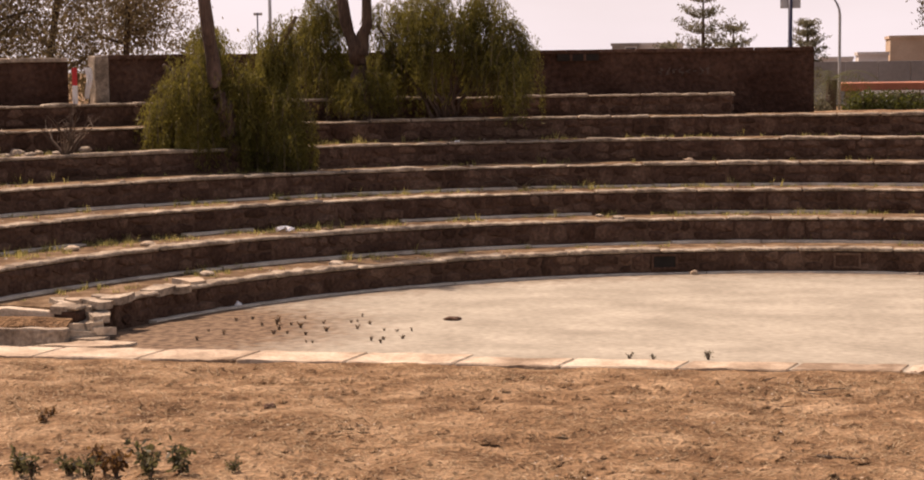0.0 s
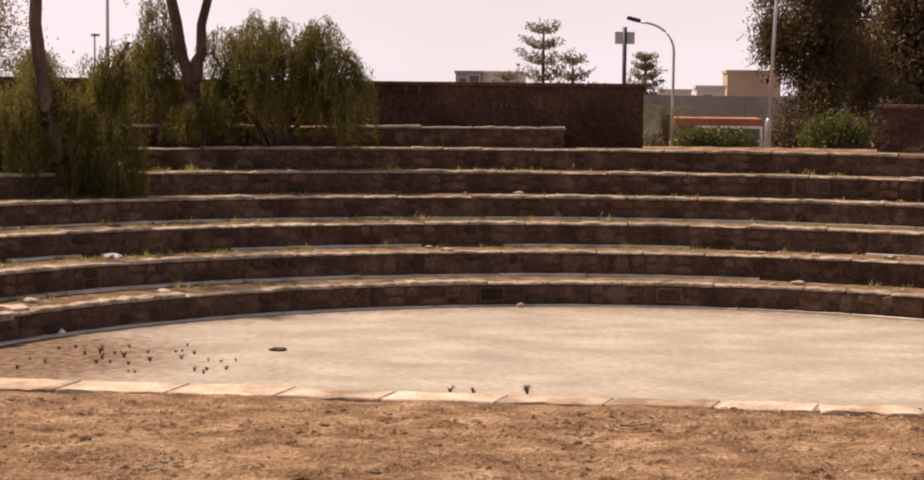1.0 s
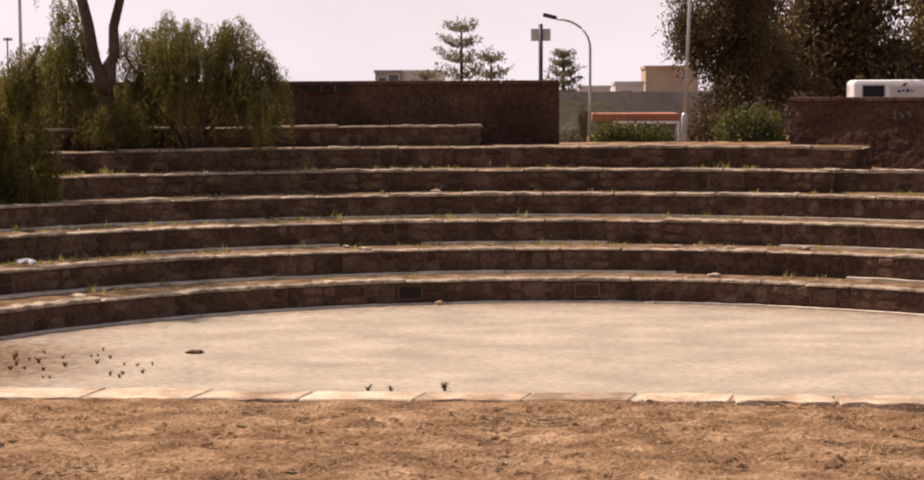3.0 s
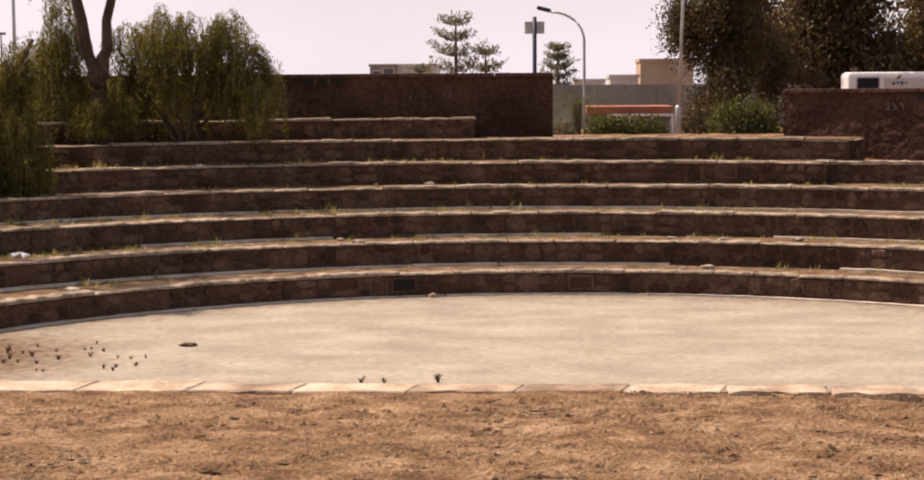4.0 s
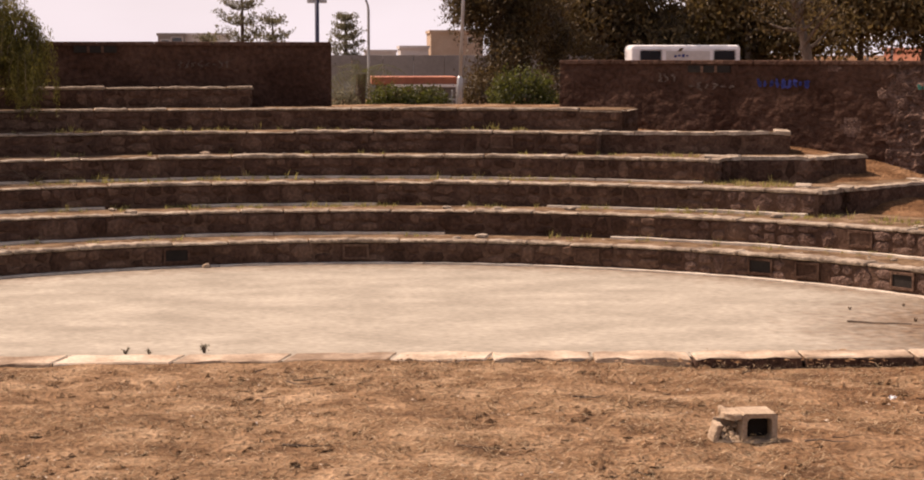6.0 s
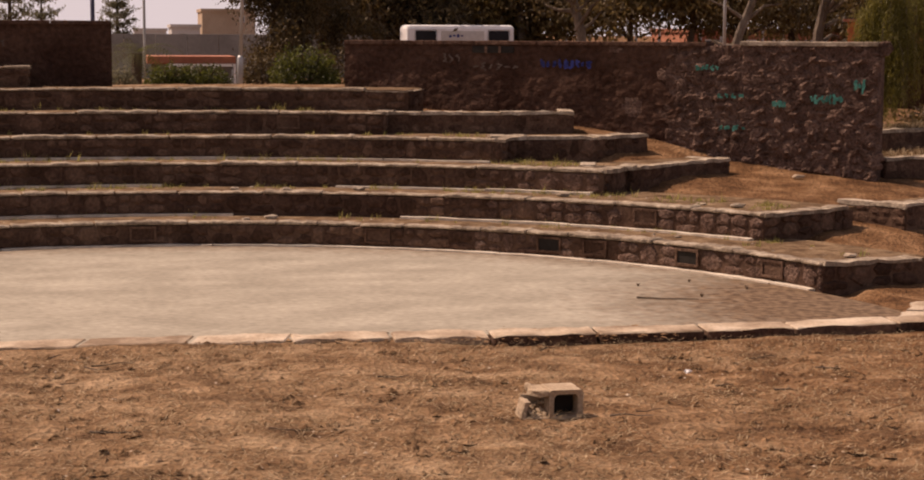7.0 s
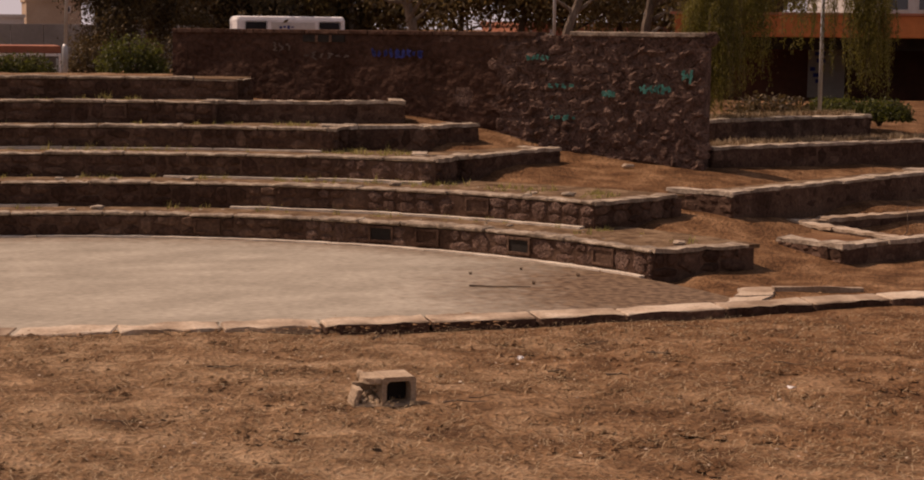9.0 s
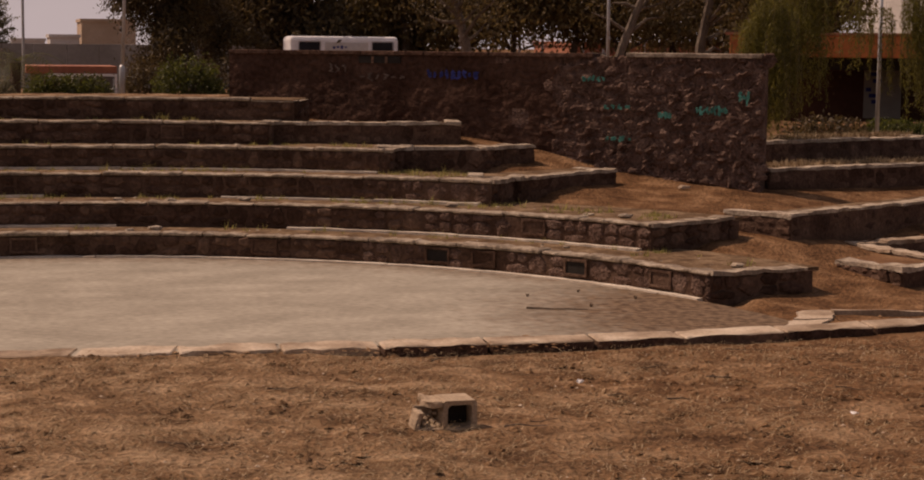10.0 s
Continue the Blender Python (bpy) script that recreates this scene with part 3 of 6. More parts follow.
def straight_tier(line, z0, z1, deep, label, name="tier_block", pale=None, returns=True, back=None):
    """A length of tier with its face along the plan points of line, its back deep behind the first and last, and its ends."""
    pts = [Vector(p) for p in line]
    d = (pts[-1] - pts[0]).normalized()
    o = Vector((-d.y, d.x))
    tail = [Vector(p) for p in back] if back else [pts[-1] + o * deep, pts[0] + o * deep]
    tier = thing(name, label, "seating tier", group="straight lengths of tier")
    outline = pts + tail
    mid = sum(outline, Vector((0, 0))) / len(outline)
    for nm, mat, inset, lo, hi, lab in (("wall_core", MORTAR, 0.024, z0 - 0.3, z1 - 0.05, ""), ("tread", TREAD, 0.12, z1 - 0.06, z1 - 0.02, "dry earth tread")):
        bm = bmesh.new()
        ring_ = [p + (mid - p).normalized() * inset for p in outline]
        low, top = [bm.verts.new((*p, lo)) for p in ring_], [bm.verts.new((*p, hi)) for p in ring_]
        bm.faces.new(low[::-1])
        bm.faces.new(top)
        for k in range(len(ring_)):
            j = (k + 1) % len(ring_)
            bm.faces.new((low[k], low[j], top[j], top[k]))
        part(nm, bm, mat, tier, lab)
    runs = list(zip(pts, pts[1:]))
    if returns:
        runs += [(pts[-1], tail[0]), (tail[-1], pts[0])]
    for start, stop in runs:
        length = (stop - start).length
        dd = (stop - start).normalized()
        s = 0
        while s < length - 0.02:
            w = min(rng.uniform(0.4, 0.9), length - s)
            bm = bmesh.new()
            box(bm, s + 0.005, rng.uniform(-0.02, 0.01), z1 - 0.045, s + w - 0.005, 0.2, z1 + rng.uniform(-0.014, 0.006))
            bmesh.ops.subdivide_edges(bm, edges=[e for e in bm.edges if abs((e.verts[0].co - e.verts[1].co).x) > 0.2], cuts=5)
            for v in bm.verts:
                v.co += 0.022 * noise.noise_vector(v.co * 7 + Vector((start.x, start.y, 0)))
            bm.transform(Matrix.Translation((start.x, start.y, 0)) @ Matrix.Rotation(math.atan2(dd.y, dd.x), 4, "Z"))
            part("capping", bm, pale or CAP, tier)
            s += w

        def along(s, start=start, dd=dd):
            return start.x + dd.x * s, start.y + dd.y * s, math.degrees(math.atan2(dd.y, dd.x))

        face_of_stones(tier, along, length, z0 - 0.02, z1 - 0.038)
    return tier


END = "broken off end length of a lava stone tier with worn capping"
straight_tier([(5.62, 21.45), (6.22, 21.08), (8.0, 22.52)], 0.576, 0.864, 0.7, END, back=[(7.62, 22.98), (5.75, 21.95)])
straight_tier([(4.75, 22.8), (6.2, 22.7), (7.03, 23.12)], 0.864, 1.152, 0.6, END, back=[(6.75, 23.62), (4.9, 23.5)])
straight_tier([(3.45, 24.05), (6.1, 23.58)], 1.152, 1.436, 0.6, END)
WING = "straight lava stone tier of the side wing with pale capping"
straight_tier([(8.2, 19.42), (8.72, 18.66)], 0.36, 0.585, 0.35, WING, returns=False)
straight_tier([(8.72, 18.66), (12.9, 21.05)], 0.32, 0.605, 0.45, WING)
straight_tier([(8.84, 17.77), (9.09, 16.72)], 0.03, 0.185, 0.3, WING, returns=False)
straight_tier([(9.09, 16.72), (12.6, 17.95)], -0.02, 0.205, 0.34, WING)
straight_tier([(9.72, 18.9), (10.05, 17.35)], 0.0, 0.2, 0.2, WING, pale=KERB, returns=False)
straight_tier([(9.74, 18.92), (12.9, 20.0)], -0.05, 0.21, 0.22, WING, pale=KERB)
straight_tier([(10.05, 22.15), (15.6, 23.85)], 0.54, 0.87, 1.0, WING)
straight_tier([(10.6, 23.55), (14.0, 24.87)], 0.85, 1.16, 1.2, WING)


# ---------------------------------------------------------------- walls behind the tiers
def wall_run(name, label, pts, foot, tops, thick, material, rough=0.02, cell=0.16, rows=11, bare=None):
    """A freestanding rough wall along plan points, with heights of its foot and top at each point."""
    pts = [Vector(p) for p in pts]
    lens = [0.0]
    for a, b in zip(pts, pts[1:]):
        lens.append(lens[-1] + (b - a).length)
    n = max(2, int(lens[-1] / cell))
    bm = bmesh.new()
    grid = []
    for k in range(n + 1):
        s = lens[-1] * k / n
        x, y = interp(s, lens, [p.x for p in pts]), interp(s, lens, [p.y for p in pts])
        s2 = min(s + 0.05, lens[-1])
        s1 = s2 - 0.1
        d = Vector((interp(s2, lens, [p.x for p in pts]) - interp(s1, lens, [p.x for p in pts]), interp(s2, lens, [p.y for p in pts]) - interp(s1, lens, [p.y for p in pts]))).normalized()
        o = Vector((-d.y, d.x))
        z0 = interp(s, lens, foot) if isinstance(foot, (list, tuple)) else foot
        z1 = tops + 0.012 * noise.noise((s * 1.5, 3, tops))
        col = []
        for j in range(rows + 1):
            z = z0 + (z1 - z0) * j / rows
            w = rough * noise.noise((s * 3.0, z * 3.0, 1.7)) + rough * 0.8 * noise.noise((s * 9, z * 9, 5))
            if bare is not None:
                f = min(1, max(0, (s - bare - 0.5 * noise.noise((z * 2, s, 4))) / 0.5))
                w += f * (0.075 * noise.noise((s * 8.5, z * 9.5, 3)) + 0.04 * noise.noise((s * 18, z * 18, 6)))
            col.append(bm.verts.new((x + o.x * w, y + o.y * w, z)))
        for z in (z1, z0):
            col.append(bm.verts.new((x + o.x * thick, y + o.y * thick, z)))
        grid.append(col)
    m = len(grid[0])
    for c, d in zip(grid, grid[1:]):
        for k in range(m):
            bm.faces.new((c[k], d[k], d[(k + 1) % m], c[(k + 1) % m]))
    bm.faces.new(grid[0])
    bm.faces.new(grid[-1][::-1])
    bmesh.ops.recalc_face_normals(bm, faces=bm.faces)
    if bare is not None:
        run = (pts[-1] - pts[0]).normalized()
        for f in bm.faces:
            c = f.calc_center_median()
            if (c.xy - pts[0]).dot(run) > bare + 0.9 * noise.noise((c.x * 1.7, c.z * 1.7, 2)):
                f.material_index = 1
    ob = part(name, bm, material)
    return tagged(ob, label, "wall", kind="structure")


def arc_points(a0, a1, n):
    cx, cy, r = -0.5, 12.2, 14.8
    return [(cx + r * math.sin(radians(a)), cy + r * math.cos(radians(a))) for a in np.linspace(a0, a1, n)]


wall_north = wall_run("wall_north", "long dark brown rough rendered wall behind the tiers", arc_points(-39.6, 1.4, 40), 1.5, 2.63, 0.3, WALLSTONE, 0.012)
wall_west = wall_run("wall_west", "dark brown rough rendered wall with a paler coping", arc_points(-64, -41.6, 20), 1.4, 2.60, 0.3, WALLSTONE, 0.012)
EAST_A, EAST_B = Vector((3.34, 26.83)), Vector((9.80, 21.93))
EAST_D = (EAST_B - EAST_A).normalized()
wall_east = wall_run("wall_east", "dark lava stone wall, half rendered, with faded graffiti", [EAST_A, EAST_A.lerp(EAST_B, 0.5), EAST_B], [1.3, 0.95, 0.45], 2.35, 0.38, [WALLSTONE, RUBBLE], 0.013, 0.05, 44, 4.9)


def on_east(s, out=0.0):
    p = EAST_A + EAST_D * s + Vector((EAST_D.y, -EAST_D.x)) * out
    return p.x, p.y


# coping stones on the walls
def coping(parent, run, z, name="coping_stone", mat=None):
    for (p, q) in run:
        p, q = Vector(p), Vector(q)
        d = (q - p)
        w = d.length
        bm = bmesh.new()
        box(bm, 0.004, -0.035, z - 0.01, w - 0.004, 0.33, z + 0.05, 0.01)
        for v in bm.verts:
            v.co += 0.008 * noise.noise_vector(v.co * 5 + Vector((p.x, p.y, 0)))
        bm.transform(Matrix.Translation((p.x, p.y, 0)) @ Matrix.Rotation(math.atan2(d.y, d.x), 4, "Z"))
        part(name, bm, mat or WALLSTONE, parent)


ap = arc_points(-39.6, 1.4, 13)
coping(wall_north, list(zip(ap, ap[1:])), 2.62)
ap = arc_points(-64, -41.6, 8)
coping(wall_west, list(zip(ap, ap[1:])), 2.59, mat=CAP)
EAST_LEN = (EAST_B - EAST_A).length
cuts = [0, 1.1, 2.2, 3.2, 4.2, 5.0, 5.75]
coping(wall_east, [(on_east(a), on_east(b)) for a, b in zip(cuts, cuts[1:])], 2.345)
cuts = [6.22, 6.75, 7.4, EAST_LEN]
coping(wall_east, [(on_east(a), on_east(b)) for a, b in zip(cuts, cuts[1:])], 2.36, mat=CAP)

# the bare rubble of the near half
s_turn = math.degrees(math.atan2(EAST_D.y, EAST_D.x))
for k in range(15):
    z = 0.5 + 0.128 * k
    s = 4.9 + rng.uniform(0, 0.2) + 0.25 * abs(z - 1.5)
    while s < EAST_LEN - 0.05:
        w = rng.uniform(0.09, 0.24)
        foot = interp(s, [0, EAST_LEN / 2, EAST_LEN], [1.4, 1.08, 0.55])
        if z > foot and z < 2.32 and rng.random() < min(1, (s - 4.5) / 1.3):
            x, y = on_east(s + w / 2, rng.uniform(-0.015, 0.02))
            lay_stone(wall_east, x, y, z + rng.uniform(-0.035, 0.035), w * 1.22, rng.uniform(0.13, 0.21), rng.uniform(0.05, 0.1), s_turn + rng.uniform(-12, 12), rng.uniform(-40, 40), RUBBLE_AND_SUNLIT)
        s += w


def wall_slot(parent, x, y, z, turn, w, h, teeth=3):
    m = pose(x, y, z, 0, 0, turn)
    # no hole is cut: a near-black plate paints the slot's shade
    bm = bmesh.new()
    box(bm, -w / 2, -0.028, -h / 2, w / 2, 0.02, h / 2)
    bm.transform(m)
    hole = part("vent_shade_plate", bm, VOID, parent, "dark plate painting the shade of a vent slot")
    for k in range(1, teeth):
        bm = bmesh.new()
        box(bm, -w / 2 + w * k / teeth - 0.02, -0.034, -h / 2, -w / 2 + w * k / teeth + 0.02, -0.026, h / 2)
        bm.transform(m)
        part("vent_bar", bm, WALLSTONE, hole)


x, y = on_east(2.5, 0.0)
wall_slot(wall_east, x, y, 2.27, s_turn, 0.66, 0.1)
x, y = arc_points(-12.2, 1.4, 2)[0]
wall_slot(wall_north, x, y - 0.01, 2.555, 12.2, 0.62, 0.1)


# ---------------------------------------------------------------- faded spray paint
def scrawl(parent, pos, turn, width, height, strokes, material, seed, label, thick=0.018):
    r = random.Random(seed)
    bm = bmesh.new()
    for k in range(strokes):
        x = -width / 2 + width * (k + 0.5) / strokes
        pts = []
        a = r.uniform(0, 6)
        for j in range(6):
            pts.append((x + r.uniform(-0.4, 0.4) * width / strokes, -0.012, height * (j / 5 - 0.5) * r.uniform(0.6, 1.0) * math.cos(a)))
        for p, q in zip(pts, pts[1:]):
            p, q = Vector(p), Vector(q)
            d = q - p
            if d.length < 0.005:
                continue
            o = Vector((-d.z, 0, d.x)).normalized() * thick * r.uniform(0.5, 1.2)
            vs = [bm.verts.new(v) for v in (p - o, q - o, q + o, p + o)]
            f = [bm.verts.new(v.co + Vector((0, 0.01, 0))) for v in vs]
            bm.faces.new(vs)
            for e in range(4):
                bm.faces.new((vs[e], f[e], f[(e + 1) % 4], vs[(e + 1) % 4]))
    bm.transform(pose(*pos, 0, 0, turn))
    part("spray_paint", bm, material, parent, label)


def east_scrawl(s, z, w, h, n, mat, seed, label, out=0.035, thick=0.018):
    x, y = on_east(s, out)
    scrawl(wall_east, (x, y, z), s_turn, w, h, n, mat, seed, label, thick)


east_scrawl(3.66, 2.07, 0.8, 0.13, 9, BLUE, 1, "faded blue spray paint", thick=0.03)
east_scrawl(1.83, 2.14, 0.3, 0.2, 3, CHALK, 2, "faint pale spray paint", thick=0.008)
east_scrawl(2.55, 2.02, 0.75, 0.13, 6, CHALK, 3, "faint pale spray paint", thick=0.008)
for k, (s, z, w, h, n) in enumerate(((6.8, 1.57, 0.2, 0.12, 6), (7.45, 1.65, 0.45, 0.15, 9), (5.78, 2.05, 0.35, 0.08, 5), (6.12, 1.67, 0.4, 0.08, 4), (6.13, 1.23, 0.45, 0.1, 4), (7.89, 1.83, 0.16, 0.24, 3))):
    east_scrawl(s, z, w, h, n, TEAL, 20 + k, "faded teal spray paint", 0.07, 0.02)
x, y = arc_points(-6.0, 1, 2)[0]
scrawl(wall_north, (x, y - 0.02, 2.33), 6, 0.8, 0.14, 8, CHALK, 9, "faint pale spray paint", 0.008)


# ---------------------------------------------------------------- kerb along the stage
kerb = thing("kerb", "row of pale worn stone slabs edging the stage", "kerb", kind="structure")
x = -9.5
k = 0
while x < 9.2:
    w = rng.uniform(0.8, 0.98)
    lift = interp(x, [0.0, 3.0], [0.012, 0.026])
    broken = 1.0 < x < 3.2
    bend = 0.0 if x < 5.5 else (x - 5.5) * 0.10
    bend2 = 0.0 if x + w < 5.5 else (x + w - 5.5) * 0.10
    front = interp(x, [0.0, 3.0], [14.2, 14.0])
    back_y = interp(x, [0.0, 3.0], [14.56, 14.34])
    if x < -4:
        back_y = 14.7
    bm = bmesh.new()
    box(bm, x + 0.012, 0, -0.12, x + w - 0.012, 1, lift)
    bmesh.ops.subdivide_edges(bm, edges=[e for e in bm.edges if abs(e.verts[0].co.x - e.verts[1].co.x) > 0.3], cuts=7)
    for v in bm.verts:
        t = (v.co.x - x) / w
        b = bend + (bend2 - bend) * t
        rough = 0.08 if broken else 0.035
        slant = 0.05 * (1 if v.co.y > 0.5 else -1) * (1 if x < 1 else 0.2)
        v.co.y = (front if v.co.y < 0.5 else back_y) + b + rough * noise.noise((v.co.x * 5, v.co.y, 2)) * (1.4 if v.co.y < 0.5 else 1)
        v.co.x += slant
        if v.co.z > 0:
            v.co.z += (0.03 if broken else 0.012) * noise.noise((v.co.x * 4, v.co.y * 3, 8)) + (0.004 if broken else 0)
    bmesh.ops.bevel(bm, geom=[e for e in bm.edges if e.calc_face_angle(0) > 0.9], offset=0.012, segments=1, affect="EDGES")
    # sides take the dark stone colour, painting the shade on the slab fronts
    if x > 2.8:
        bm.normal_update()
        for f in bm.faces:
            f.material_index = 1 if f.normal.z < 0.5 else 0
    part("slab", bm, [KERB, STONE], kerb)
    x += w


def plain_slab(name, label, corners, z, thick, material, category="slab"):
    bm = bmesh.new()
    vs = [bm.verts.new((*c, z)) for c in corners]
    f = bm.faces.new(vs)
    if f.normal.z < 0:
        f.normal_flip()
    bmesh.ops.subdivide_edges(bm, edges=list(bm.edges), cuts=5)
    for v in bm.verts:
        v.co.x += 0.04 * noise.noise(v.co * 6)
        v.co.y += 0.04 * noise.noise(v.co * 6 + Vector((9, 0, 0)))
        v.co.z += 0.02 * noise.noise(v.co * 4 + Vector((0, 9, 0)))
    g = bmesh.ops.extrude_face_region(bm, geom=list(bm.faces))
    bmesh.ops.translate(bm, verts=[v for v in g["geom"] if isinstance(v, bmesh.types.BMVert)], vec=(0, 0, -thick))
    bmesh.ops.recalc_face_normals(bm, faces=bm.faces)
    return tagged(part(name, bm, material), label, category)


plain_slab("paving_slab", "pale broken paving slab lying in dry earth", [(6.75, 14.55), (7.05, 14.52), (7.35, 14.85), (7.0, 14.9)], 0.0, 0.12, KERB)
plain_slab("paving_slab", "pale broken paving slab lying in dry earth", [(7.02, 14.93), (7.38, 14.88), (7.58, 15.32), (7.28, 15.38)], 0.005, 0.12, KERB)
plain_slab("edging_strip", "narrow pale concrete edging strip set in earth", [(7.6, 15.3), (8.4, 15.03), (8.42, 15.1), (7.62, 15.38)], 0.01, 0.15, KERB, "edging")
# broken steps at the west end of the first tier
plain_slab("paving_slab", "worn pale broken slab at the end of the tiers", [(-7.1, 14.72), (-6.35, 14.72), (-6.2, 14.95), (-6.75, 15.08)], 0.02, 0.14, KERB)
rr = random.Random(12)
for k, (x, y, z) in enumerate(((-6.72, 15.12, 0.0), (-6.82, 15.24, 0.02), (-6.7, 15.3, 0.06), (-6.85, 15.38, 0.12), (-6.98, 15.3, 0.1), (-6.78, 15.46, 0.16), (-6.98, 15.5, 0.24), (-7.1, 15.46, 0.25), (-6.86, 15.62, 0.27), (-7.02, 15.7, 0.27),
                               (-6.75, 15.85, 0.27), (-6.92, 16.0, 0.27), (-7.2, 15.7, 0.26), (-6.6, 16.6, 0.27), (-6.5, 16.75, 0.27), (-6.45, 17.15, 0.27))):
    ob = plain_slab("broken_slab", "jagged pale slab of broken capping", [(-0.16 * rr.uniform(0.7, 1.2), -0.11), (0.15, -0.12 * rr.uniform(0.6, 1.2)), (0.17 * rr.uniform(0.6, 1.1), 0.1), (-0.12, 0.13 * rr.uniform(0.6, 1.1))], rr.uniform(0.035, 0.06), 0.07, rr.choice((KERB, CAP, CAP)))
    ob.matrix_world = pose(x, y, z, rr.uniform(-7, 7), rr.uniform(-7, 7), rr.uniform(0, 360))


def low_planter():
    t = thing("low_planter", "low stone planter with pale rim beside the stage", "planter")
    bm = bmesh.new()
    box(bm, -9.4, 14.98, -0.15, -6.9, 15.1, 0.13, 0.02)
    bmesh.ops.subdivide_edges(bm, edges=[e for e in bm.edges if abs(e.verts[0].co.x - e.verts[1].co.x) > 1], cuts=14)
    for v in bm.verts:
        v.co += 0.025 * noise.noise_vector(v.co * 4)
    part("front_wall", bm, CAP, t)
    bm = bmesh.new()
    box(bm, -9.4, 15.09, -0.15, -6.95, 15.34, 0.13)
    bmesh.ops.subdivide_edges(bm, edges=list(bm.edges), cuts=6, use_grid_fill=True)
    for v in bm.verts:
        if v.co.z > 0.1:
            v.co.z += 0.05 * math.sin((v.co.y - 15.09) / 0.25 * 1.5) + 0.05 * noise.noise(v.co * 5)
    part("soil", bm, EARTH, t, "dry soil heaped with rubble")
    bm = bmesh.new()
    box(bm, -9.4, 15.33, -0.15, -6.98, 15.5, 0.25, 0.02)
    bmesh.ops.subdivide_edges(bm, edges=[e for e in bm.edges if abs(e.verts[0].co.x - e.verts[1].co.x) > 1], cuts=14)
    for v in bm.verts:
        v.co += 0.03 * noise.noise_vector(v.co * 4)
    part("back_rim", bm, KERB, t, "pale mortar rim")


low_planter()


plain_slab("planter_soil", "dry brown soil filling the wing planter", [(9.0, 17.7), (9.2, 16.95), (10.05, 17.25), (9.72, 18.75)], 0.14, 0.4, RED_EARTH, "soil")


# ---------------------------------------------------------------- the broken hollow block
def hollow_block():
    t = thing("hollow_block", "broken hollow concrete block lying on its side", "building block", pose(2.43, 10.02, 0.2, 0, 0, 2))

    def rounded(x0, z0, x1, z1, r, n=5):
        out = []
        for cx, cz, a0 in ((x1 - r, z1 - r, 0), (x0 + r, z1 - r, 90), (x0 + r, z0 + r, 180), (x1 - r, z0 + r, 270)):
            for k in range(n):
                a = radians(a0 + 90 * k / (n - 1))
                out.append((cx + r * math.cos(a), cz + r * math.sin(a)))
        return out

    def worn(bm, amount=0.004):
        bmesh.ops.recalc_face_normals(bm, faces=bm.faces)
        for v in bm.verts:
            v.co += amount * noise.noise_vector(v.co * 22)

    # the whole cell: a square tube with rounded corners, open to the front
    bm = bmesh.new()
    outer, inner = rounded(-0.015, 0.0, 0.195, 0.19, 0.018), rounded(0.016, 0.03, 0.166, 0.162, 0.026)
    rings = [[bm.verts.new((x, y, z)) for x, z in line] for line, y in ((inner, 0.2), (inner, 0.008), (outer, 0.0), (outer, 0.22))]
    for q, w in zip(rings, rings[1:]):
        for k in range(len(q)):
            j = (k + 1) % len(q)
            bm.faces.new((q[k], q[j], w[j], w[k]))
    bm.faces.new(rings[-1])
    worn(bm)
    part("whole_cell", bm, BLOCKMAT, t)
    # near-black box added to paint the shade inside the cell
    bm = bmesh.new()
    box(bm, 0.0, 0.12, 0.02, 0.18, 0.2, 0.17, 0.004)
    part("cell_shade_box", bm, VOID, t, "dark box painting the shade deep in the cell")
    # the top shell running on over the broken cell
    bm = bmesh.new()
    box(bm, -0.1, 0.0, 0.152, -0.0151, 0.21, 0.19, 0.008)
    bmesh.ops.subdivide_edges(bm, edges=list(bm.edges), cuts=3, use_grid_fill=True)
    for v in bm.verts:
        f = min(1, max(0, (-0.03 - v.co.x) * 14))
        v.co += 0.03 * f * noise.noise_vector(v.co * 17) + Vector((0, 0.06 * f, -0.012 * f))
    part("broken_top", bm, BLOCKMAT, t, "chipped remnant of the top shell")
    # the broken cell: curved back, floor and a leaning stump of the end web
    bm = bmesh.new()
    box(bm, -0.18, 0.0, 0.0, -0.0151, 0.21, 0.03, 0.006)
    worn(bm, 0.012)
    part("broken_floor", bm, BLOCKMAT, t)
    bm = bmesh.new()
    box(bm, -0.15, 0.17, 0.03, -0.0151, 0.21, 0.14, 0.006)
    worn(bm, 0.02)
    part("broken_back", bm, BLOCKMAT, t)
    bm = bmesh.new()
    box(bm, -0.19, 0.0, 0.0, -0.155, 0.16, 0.125, 0.008)
    bmesh.ops.subdivide_edges(bm, edges=list(bm.edges), cuts=3, use_grid_fill=True)
    for v in bm.verts:
        v.co += 0.018 * noise.noise_vector(v.co * 15)
        v.co.x += 0.022 * (v.co.z / 0.12) ** 2
    part("broken_web", bm, BLOCKMAT, t, "leaning stump of the end web")
    bm = bmesh.new()
    r = random.Random(4)
    for q in range(34):
        c = Vector((r.uniform(-0.125, -0.025), r.uniform(0.03, 0.17), 0.0))
        c.z = 0.03 + max(0, c.y - 0.03) * r.uniform(0.2, 0.7)
        e = r.uniform(0.006, 0.018)
        for v in bmesh.ops.create_icosphere(bm, subdivisions=1, radius=e)["verts"]:
            v.co = v.co * r.uniform(0.7, 1.2) + c
